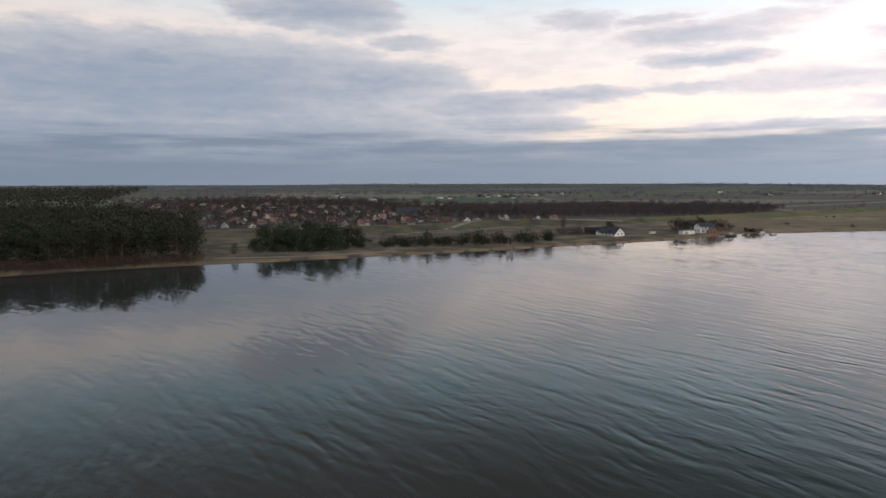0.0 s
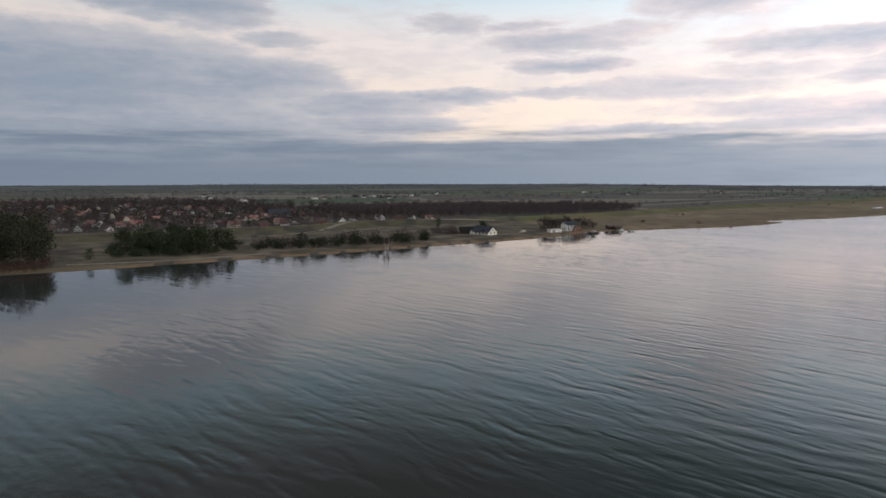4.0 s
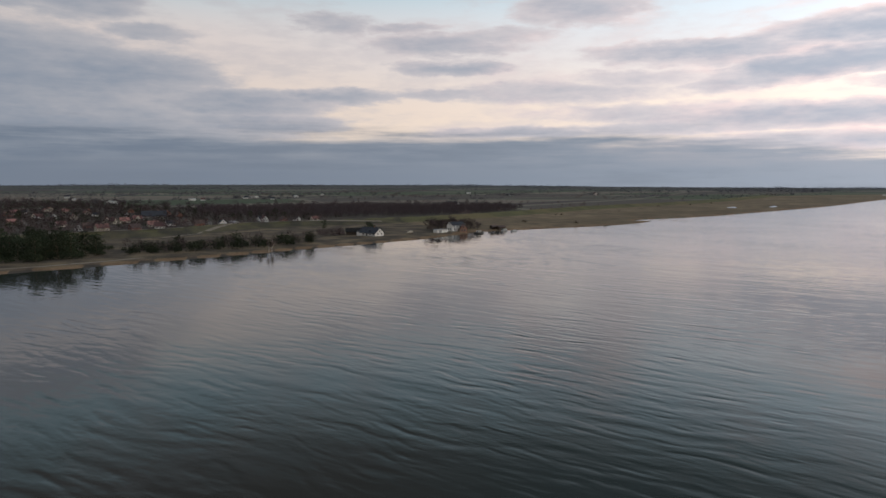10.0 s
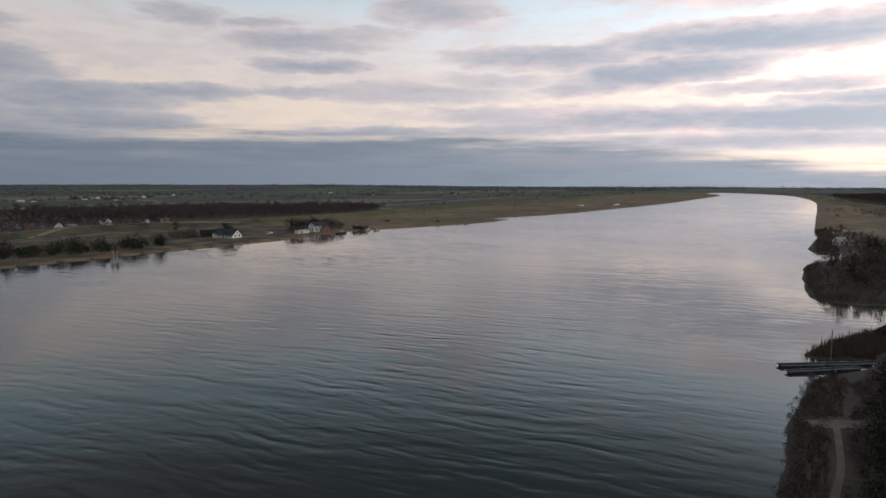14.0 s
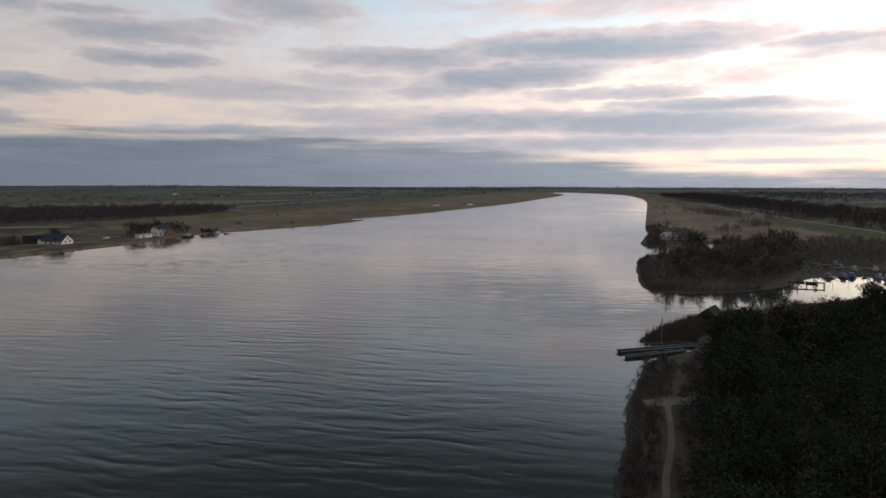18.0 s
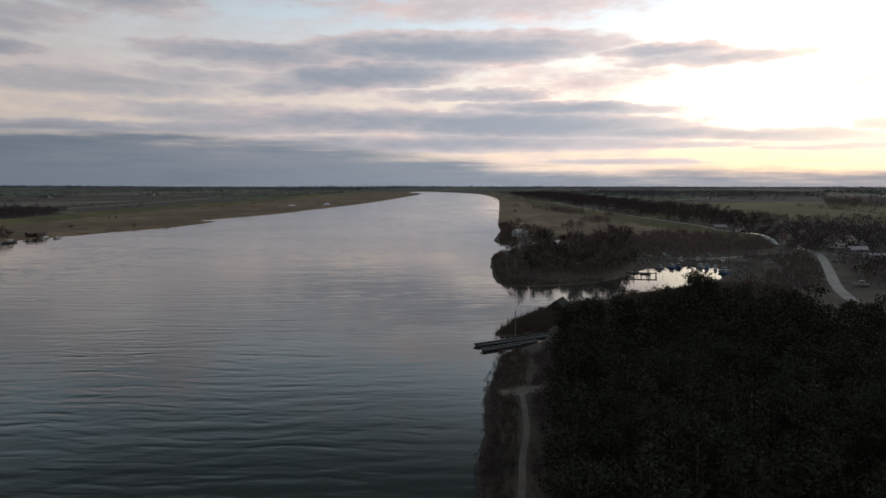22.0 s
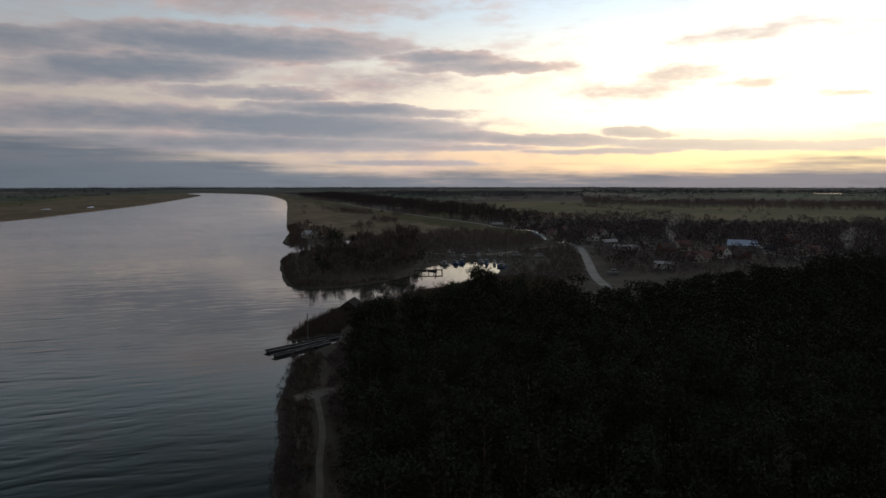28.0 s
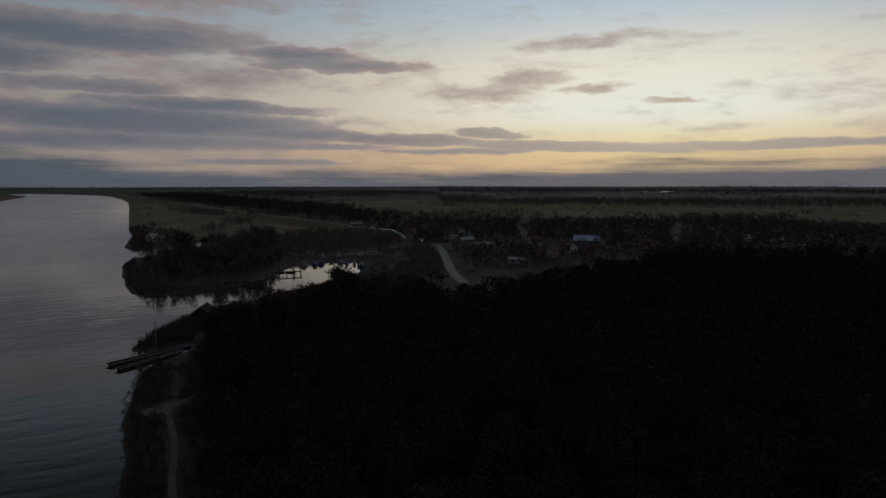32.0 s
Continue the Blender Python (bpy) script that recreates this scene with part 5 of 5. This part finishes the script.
outskirts = sown(polar((-26, 760), (-23.5, 700), (-21, 900), (-14, 1240), (-4, 1060), (2, 1000), (2, 1130), (-6, 1450), (-14, 1700), (-26, 1650)), 17.0, 58, lambda P, rng: wobble(P, 70) > rng.uniform(-1.0, 0.5, len(P)))
scattered("outskirts_woods", "brownish winter woods on the outskirts of the village", "woods", WOOD_CLUMPS, outskirts, M_PLANTATION, (0.45, 1.0))
rng_v = np.random.default_rng(53)
for p in village:
    if rng_v.uniform() < 0.62:
        kind = rng_v.choice(["bright_red", "cream_red", "brick_brown", "grey_brown", "white_slate", "grey_sheet"], p=[0.2, 0.15, 0.25, 0.22, 0.08, 0.10])
        house(str(kind), p, float(20 + rng_v.choice([0, 90]) + rng_v.uniform(-14, 14)), float(rng_v.uniform(0.6, 0.82)))
gardens = sown(polar((-24, 900), (-19, 585), (-10, 580), (-3, 605), (2, 645), (10, 690), (13, 760), (4, 820), (-2, 1020), (-8, 1250), (-16, 1400), (-24, 1380)), 10.0, 54)
plant(["village0", "village1", "village2", "village3"], gardens[::40], (0.7, 1.1), 11)
scattered("village_trees", "leafless reddish brown garden trees of the village", "trees", FAR_BARE, gardens, M_TWIG_RED, (0.3, 0.9))
scattered("village_hedges", "leafless hedges and shrubs in front of the village houses", "hedge", FAR_BARE + GARDEN_BUSHES, sown(polar((-21, 562), (-12, 562), (-5, 572), (-1, 588), (3, 628), (10.5, 655), (10.5, 680), (3, 652), (-1, 622), (-5, 606), (-12, 596), (-21, 590)), 5.4, 72), M_TWIG_RED, (0.35, 0.9))
scattered("village_evergreens", "dark evergreen trees and hedges among the village houses", "trees", GARDEN_BUSHES, gardens[::7] + (3.0, 2.0, 0.0), M_SPRUCE, (0.6, 2.0))
scattered("village_evergreens", "dark pines among the village gardens", "pines", FAR_PINES, gardens[5::29], M_NEEDLE, (0.5, 0.85))
plant(["bank1", "bank3"], standing(polar((-9.8, 700), (-2.9, 760), (-15.5, 800), (4.2, 745), (-12, 880), (6.9, 735))), (0.5, 0.75), 12)
# farms far out on the plain
settle(((-5.83, 1315, "long_white"), (-6.2, 1330, "long_white"), (-9.0, 1854, "white_slate"), (-8.55, 1545, "long_white"), (-0.24, 1469, "long_white"), (0.57, 1468, "white_red"), (3.85, 1624, "white_slate"), (4.3, 1650, "grey_sheet"), (4.72, 1684, "long_white"), (6.0, 1519, "white_slate"), (7.9, 1754, "long_white"), (10.06, 1954, "white_slate"), (22.44, 2254, "long_white"),
        (26.0, 1900, "white_slate"), (33.0, 2100, "white_red"), (21.4, 1130, "white_slate"), (70.5, 980, "white_red"), (72.0, 940, "cream_red"), (78.0, 1600, "grey_sheet")), 10, 55)

farm_trees = np.repeat(standing(polar((-5.9, 1335), (0.1, 1490), (3.9, 1640), (4.5, 1690), (6.0, 1540), (7.9, 1775), (10.1, 1975), (22.4, 2280), (26.0, 1920), (33.0, 2120), (21.4, 1150), (-8.6, 1570))), 9, 0)
farm_trees[:, :2] += np.random.default_rng(57).normal(0, 1, (len(farm_trees), 2)) * (26, 14)
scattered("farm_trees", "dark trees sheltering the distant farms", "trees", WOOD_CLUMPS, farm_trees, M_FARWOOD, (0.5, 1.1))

# the white riverside house on the far bank
p_ = standing(polar((14.1, 488)))[0]
ob_ = house_build("long white riverside house with a dark slate roof", 16.5, 9.5, 2.1, 3.7, M_WHITE, M_SLATE, "")
part("porch", gable_wall(3.2, 3.0, 2.2, 1.3), M_WHITE, ob_, "small white gabled porch").matrix_basis = pose(-6.0, -5.6, 0, 0, 0, 90)
part("porch_roof", gable_roof(3.2, 3.0, 2.2, 1.3, 0.25, 0.14), M_SLATE, ob_).matrix_basis = pose(-6.0, -5.6, 0, 0, 0, 90)
part("dormer", boxes(((2.0, -2.9, 3.5), (2.2, 1.8, 1.2))), M_SLATE, ob_)
ob_.matrix_basis = pose(*p_, 0, 0, -56)
scattered("shrubs", "dark leafless shrubs beside the riverside house", "shrubs", TWIGS + BUSHES, standing(polar((11.3, 488), (11.6, 500), (11.0, 494), (11.5, 492), (10.2, 486), (9.7, 490), (10.6, 492), (10.0, 496))), M_TWIG_RED, (1.5, 2.1))
p_ = standing(polar((12.75, 496)))[0]
ob_ = house_build("low dark timber barn beside the riverside house", 13, 7, 2.4, 2.4, M_TIMBER, M_TAR, "", False, "barn", "barn", False)
ob_.matrix_basis = pose(*p_, 0, 0, -12)
# the harbour inn: a white and an orange wing
p_ = standing(polar((21.35, 536)))[0]
ob_ = house_build("two-storey white inn with a slate roof on the far shore", 12, 8, 4.9, 2.3, M_WHITE, M_SLATE, "", True, "inn", "house")
for k in range(4):
    window_parts(ob_, -4.5 + 3.0 * k, -4.03, 3.9, "-y", 0.9, 0.9)
ob_.matrix_basis = pose(*p_, 0, 0, 14)
p_ = standing(polar((22.0, 532)))[0]
ob_ = house_build("orange rendered annexe with a brown tiled roof", 7, 5.5, 3.2, 2.0, M_ORANGE, M_BROWN_TILE, "", True, "annexe", "house")
ob_.matrix_basis = pose(*p_, 0, 0, 70)
p_ = standing(polar((20.05, 518)))[0]
box_ = thing("storage_hall", "long white flat-roofed storage hall by the water", "shed")
part("wall", boxes(((0, 0, 1.0), (11, 5, 2.6))), M_WHITE, box_)
part("roof", boxes(((0, 0, 2.42), (11.4, 5.4, 0.2))), M_SHEET, box_)
part("door", boxes(((-2.5, -2.52, 0.95), (3.0, 0.1, 2.0))), M_SHEET, box_)
box_.matrix_basis = pose(*p_, 0, 0, 20)
plant(["village0", "village2", "village3"], standing(polar((19.6, 540), (20.2, 548), (20.9, 552), (21.9, 550), (22.6, 556), (19.2, 546), (23.2, 552), (20.5, 556), (21.3, 560), (19.9, 538))), (0.95, 1.3), 13)
scattered("inn_trees", "rounded leafless trees crowding behind the inn", "trees", FAR_BARE, sown(polar((18.8, 536), (18.8, 556), (21.2, 572), (23.2, 568), (23.2, 556), (21.0, 552)), 5.0, 74), M_TWIG_RED, (0.8, 1.15))
scattered("scrub", "leafless shrubs behind the inn", "scrub", TWIGS, sown(polar((18.9, 530), (18.9, 556), (23.4, 566), (23.4, 552), (20.6, 548)), 4.0, 71), M_TWIG, (0.7, 1.5))


# ---- boats, piers, harbour ----
def hull_geo(l, w, h):
    """A boat's hull with a pointed bow, sheer and a raised edge."""
    n, V, F = 9, [], []
    for i in range(n):
        u = i / (n - 1)
        half = w / 2 * (1 - max(0, (u - 0.45) / 0.55) ** 2.2) * (0.86 + 0.14 * min(1, u * 4))
        half = max(half, 0.02)
        top = h * (1 + 0.35 * u * u)
        x = (u - 0.5) * l
        V += [(x, -half, top), (x * 0.97, -half * 0.72, 0.0), (x * 0.95, 0, -0.18), (x * 0.97, half * 0.72, 0.0), (x, half, top), (x, half * 0.8, top), (x, half * 0.7, top * 0.55), (x, -half * 0.7, top * 0.55), (x, -half * 0.8, top)]
    for i in range(n - 1):
        for k in range(9):
            a, b = i * 9 + k, i * 9 + (k + 1) % 9
            F.append((a, b, b + 9, a + 9))
    F += [tuple(range(8, -1, -1)), tuple((n - 1) * 9 + k for k in range(9))]
    return np.array(V), F


BOATS = {}


def boat(kind, x, y, turn):
    specs = {
        "cruiser": ("small white motor cruiser moored in the harbour", 5.4, 2.0, 0.75, M_HULL),
        "blue": ("blue-hulled fishing boat moored in the harbour", 5.8, 2.1, 0.8, M_BLUEHULL),
        "open": ("small dark open rowing boat", 4.6, 1.6, 0.5, M_DARKHULL),
        "barge": ("dark work boat with a white wheelhouse", 11.0, 3.4, 1.1, M_DARKHULL),
    }
    m = pose(x, y, 0.02, 0, 0, turn)
    if kind in BOATS:
        ob = copy_thing(BOATS[kind], Matrix())
        ob.matrix_basis = m
        return ob
    label, l, w, h, mat = specs[kind]
    root = thing("boat", label, "boat", "moored boats")
    part("hull", hull_geo(l, w, h), mat, root)
    if kind == "open":
        for k in (-0.22, 0.05, 0.26):
            part("thwart", boxes(((k * l, 0, h * 0.8), (0.25, w * 0.7, 0.06))), M_PLANK, root)
    else:
        part("cabin", boxes(((-0.05 * l, 0, h + 0.4), (l * 0.36, w * 0.62, 1.2))), M_HULL, root)
        part("cabin_roof", boxes(((-0.05 * l, 0, h + 1.04), (l * 0.4, w * 0.7, 0.1))), M_SHEET, root)
        for s in (-1, 1):
            part("cabin_window", boxes(((-0.05 * l, s * w * 0.315, h + 0.65), (l * 0.28, 0.04, 0.4))), M_GLASS, root)
        part("windscreen", boxes(((0.135 * l, 0, h + 0.65), (0.05, w * 0.5, 0.4))), M_GLASS, root)
        part("mast", prism((-0.1 * l, 0, h + 1.0), (-0.1 * l, 0, h + 3.0), 0.05, 0.03, 6), M_STEEL, root)
    root.matrix_basis = m
    BOATS[kind] = root
    return root


def pontoon(name, a, b, width, label, rail=False):
    """A floating pier: float boxes below, a frame, and a deck of planks."""
    a, b = Vector(a), Vector(b)
    d = b - a
    l = d.length
    root = thing(name, label, "pier")
    for s in (-1, 1):
        part("edge_beam", boxes(((l / 2, s * width / 2, 0.52), (l, 0.1, 0.16))), M_EDGE_GLINT, root, "steel edge beam with reflected light put into its pale colour")
    n = max(2, int(l // 5))
    for k in range(n):
        part("float", boxes((((k + 0.5) * l / n, 0, 0.12), (l / n * 0.8, width * 0.9, 0.5))), M_DARKHULL, root)
    me = None
    count = int(l / 0.42)
    for k in range(count):
        if me is None:
            bm = boxes(((0, 0, 0), (0.38, width, 0.06)))
            me = bpy.data.meshes.new("plank")
            bm.to_mesh(me)
            bm.free()
            me.materials.append(M_PLANK)
        ob = part("plank", me, M_PLANK, root)
        ob.matrix_basis = pose((k + 0.5) * l / count, 0, 0.55)
    root.matrix_basis = pose(a.x, a.y, 0.0, 0, 0, math.degrees(math.atan2(d.y, d.x)))
    return root


def pole(name, x, y, z, h, r, label, mat, category="pole"):
    root = thing(name, label, category)
    part("shaft", prism((0, 0, -0.8), (0, 0, h), r, r * 0.75, 8), mat, root)
    part("cap", prism((0, 0, h), (0, 0, h + 0.12), r * 1.1, r * 0.5, 8), mat, root)
    root.matrix_basis = pose(x, y, z)
    return root


pontoon("floating_pier", (137.4, 82.2), (156.5, 72.2), 2.0, "long floating pier with weathered grey planks")
pontoon("floating_pier", (134.2, 78.4), (150.5, 71.6), 1.6, "narrower floating pier beside the long one")
pole("mooring_mast", 153.6, 79.6, float(heights([(153.6, 79.6)])[0]), 6.5, 0.15, "tall grey mast by the pier", M_STEEL, "mast")
p_ = standing(polar((66.3, 203)))[0]
ob_ = house_build("dark timber boathouse among the reeds and trees", 9.0, 6.5, 2.2, 2.6, M_TIMBER, M_TAR, "", False, "boathouse", "shed", False)
part("gate", boxes(((-4.78, 0, 1.3), (0.1, 2.8, 2.6))), M_PLANK, ob_)
ob_.matrix_basis = pose(*p_, 0, 0, 8) @ Matrix.Scale(0.82, 4)
for k, (x, y, turn) in enumerate(((312, 87.5, 70), (316.5, 83, 48), (320.5, 80.8, 215), (323, 76.5, 30), (325.8, 72.2, 40), (324.6, 69, 190), (323.4, 65, 12), (317, 59.6, -80), (309, 58.6, 60))):
    boat(("cruiser", "blue", "blue", "open", "cruiser", "blue", "cruiser", "cruiser", "blue")[k], x, y, turn)
for x, y, turn in ((289, 7.2, 95), (326.5, -0.8, 80), (295, 123, 75), (297, 118, 70), (279, 128, 80), (422, -26, 60), (368, 78, 40), (352, 96, 20), (346, 46, 100), (336, 84, 30), (341, 77, 20), (345, 66, 12), (347, 58, 100), (338, 90, 160)):
    b_ = boat("cruiser", x, y, turn)
    b_.matrix_basis = pose(x, y, float(heights([(x, y)])[0]) + 0.2, 0, 0, turn)
    tagged(b_, "white motor cruiser laid up on the bank", group="boats ashore")
pontoon("jetty", (289, 94), (288, 84), 1.4, "short dark jetty at the harbour mouth")


def trestle(a, b, width, deck, label):
    """A landing stage: planks on beams, carried by posts that stand in the water."""
    a, b = Vector(a), Vector(b)
    d = b - a
    l = d.length
    root = thing("landing_stage", label, "pier")
    for s in (-1, 1):
        part("beam", boxes(((l / 2, s * width * 0.42, deck - 0.14), (l, 0.16, 0.2))), M_TIMBER, root)
        for k in range(5):
            part("post", prism((k * l / 4, s * width * 0.46, -1.2), (k * l / 4, s * width * 0.46, deck + (0.25, 1.6, 0.3, 0.9, 0.3)[k]), 0.13, 0.1, 6), M_TIMBER, root)
    me = mesh_of("plank", *prism((0, -width / 2, 0), (0, width / 2, 0), 0.17, 0.17, 4), M_PLANK)
    count = int(l / 0.34)
    for k in range(count):
        ob = part("plank", me, M_PLANK, root)
        ob.matrix_basis = pose((k + 0.5) * l / count, 0, deck) @ Matrix.Diagonal((1, 1, 0.35, 1))
    root.matrix_basis = pose(a.x, a.y, 0.0, 0, 0, math.degrees(math.atan2(d.y, d.x)))
    return root


trestle((278.0, 91.5), (283.5, 80.5), 1.8, 1.5, "dark timber landing stage on posts at the harbour mouth")
trestle((252.0, 93.8), (249.6, 86.0), 1.4, 1.1, "small timber landing stage among the reeds")
pole("harbour_mast", 318.5, 58.5, 0.0, 11.5, 0.13, "tall thin mast standing in the harbour", M_TIMBER, "mast")
for x, y in ((325.0, 77.5), (313.5, 86.0), (327.2, 68.0), (301.5, 89.5), (319.0, 81.5)):
    pole("boat_mast", x, y, 0.0, 5.5, 0.06, "thin mast among the moored boats", M_STEEL, "mast")
for x, y in ((288.6, 86), (283, 83), (290, 82.6), (276, 88.5), (274, 88.9), (268, 90.5), (262, 92), (255, 95), (249, 98)):
    pole("mooring_pile", x, y, 0.0, 2.0, 0.16, "dark wooden mooring pile in the harbour mouth", M_TIMBER, "pile")
boat("barge", *polar((23.35, 524))[0], 24)
boat("open", *polar((25.0, 532))[0], 60)
boat("open", *polar((24.3, 531))[0], 30)
pontoon("jetty", polar((24.6, 545))[0], polar((24.4, 529))[0], 1.6, "wooden jetty on the far shore")


def van(place, turn, mat, label):
    root = thing("van", label, "van")
    bm = boxes(((0, 0, 1.25), (5.0, 1.9, 1.7)), ((-2.2, 0, 0.75), (1.2, 1.85, 0.7)))
    part("body", bm, mat, root)
    part("windscreen", boxes(((-2.52, 0, 1.65), (0.06, 1.6, 0.6))), M_GLASS, root)
    for s in (-1, 1):
        part("side_window", boxes(((-1.6, s * 0.955, 1.65), (1.0, 0.04, 0.55))), M_GLASS, root)
        for x in (-1.6, 1.5):
            part("wheel", prism((x, s * 0.75, 0.34), (x, s * 0.97, 0.34), 0.34, 0.34, 12), M_TYRE, root)
    root.matrix_basis = pose(*place, 0, 0, turn)
    return root


van(standing(polar((26.3, 550)))[0], 10, M_HULL, "white van parked by the jetty on the far shore")
van(standing(polar((25.5, 552)))[0], 20, M_HULL, "white van parked beside the sheds on the far shore")
van(standing(polar((17.4, 505)))[0], 15, M_CREAM, "pale van parked on the far bank")
for h0, r0, w_ in ((25.2, 560, 6.0), (24.6, 562, 5.0)):
    p_ = standing(polar((h0, r0)))[0]
    ob_ = house_build("low dark timber shed near the jetty", w_, 4.5, 2.2, 1.0, M_TIMBER, M_BROWN_TILE, "sheds on the far shore", False, "shed", "shed", False)
    ob_.matrix_basis = pose(*p_, 0, 0, 8)

# the riverside hut and the southern village
p_ = standing(polar((62.9, 482)))[0]
ob_ = house_build("white riverside hut with a grey sheet roof among trees", 10, 6.5, 2.8, 2.2, M_WHITE, M_SHEET, "", True, "hut", "house", False)
ob_.matrix_basis = pose(*p_, 0, 0, -20)
settle(((86.9, 454, "white_red"), (88.2, 424, "grey_sheet"), (93.0, 428, "white_slate"), (94.9, 347, "cream_red"), (96.9, 374, "white_red"), (87.7, 486, "white_red"), (88.9, 478, "white_slate"), (86.8, 500, "grey_brown"), (84.6, 520, "cream_red"), (82.4, 540, "grey_brown"), (80.4, 560, "white_red"), (94.0, 405, "cream_red"), (92.8, 392, "brick_brown"),
        (99.2, 420, "grey_sheet"), (100.6, 405, "white_slate"), (103.2, 400, "cream_red"), (98.4, 372, "brick_brown"), (95.4, 350, "cream_red"), (106.0, 430, "grey_brown"), (110.5, 470, "white_red"), (112.8, 480, "white_slate"), (91.0, 345, "grey_brown"), (78.8, 590, "grey_sheet"), (83.6, 470, "cream_red"), (101.8, 480, "brick_brown"),
        (108.0, 520, "grey_brown"), (116.0, 500, "cream_red"), (89.6, 540, "grey_brown"), (104.6, 470, "brick_brown")), 30, 56, (0.6, 0.8))
p_ = standing(polar((98.4, 416)))[0]
ob_ = house_build("long farm shed with a pale blue sheet roof", 15, 9, 3.6, 2.6, M_GREY, M_BLUE, "", False, "farm_shed", "shed", False)
ob_.matrix_basis = pose(*p_, 0, 0, -98)
for h0, r0, l_ in ((89.65, 394, 14), (92.6, 316, 8)):
    p_ = standing(polar((h0, r0)))[0]
    ob_ = house_build("long low white outbuilding with a pale sheet roof", l_, 4.0, 2.2, 0.8, M_WHITE, M_SHEET, "low outbuildings", True, "outbuilding", "shed", False)
    ob_.matrix_basis = pose(*p_, 0, 0, -h0)


# thin smoke over the village
def smoke_material():
    m = bpy.data.materials.new("thin_smoke")
    m.use_nodes = True
    tree = m.node_tree
    bsdf = tree.nodes["Principled BSDF"]
    where = Val(tree, tree.nodes.new("ShaderNodeTexCoord").outputs["Object"])
    link(tree, mixed(tree, noisy(tree, where, 0.5), (0.62, 0.58, 0.54), (0.74, 0.70, 0.66)), bsdf.inputs["Base Color"])
    link(tree, noisy(tree, where, 0.3).ramp(0.3, 0.7) * 0.3 + 0.07, bsdf.inputs["Alpha"])
    bsdf.inputs["Roughness"].default_value = 1.0
    return m


M_SMOKE = smoke_material()
for x, y, top, seed in ((405, -23, 17.0, 81), (400, -110, 12.0, 82)):
    r_ = np.random.default_rng(seed)
    u_ = r_.uniform(0, 1, 90) ** 0.8
    drift_ = np.column_stack([u_ * 3 + r_.normal(0, 1, 90) * (0.5 + 2.2 * u_), -u_ * 6 * (seed - 81.4) + r_.normal(0, 1, 90) * (0.5 + 2.6 * u_), 3.5 + u_ * top])
    me_ = mesh_of("smoke_plume", *blades(drift_, 1.1, 9, 1.0, r_, 0.9), M_SMOKE)
    ob_ = tagged(new("smoke_plume", me_), "thin pale smoke drifting up from a village chimney", "smoke", "", "stuff")
    ob_.matrix_basis = pose(x, y, 0.5)
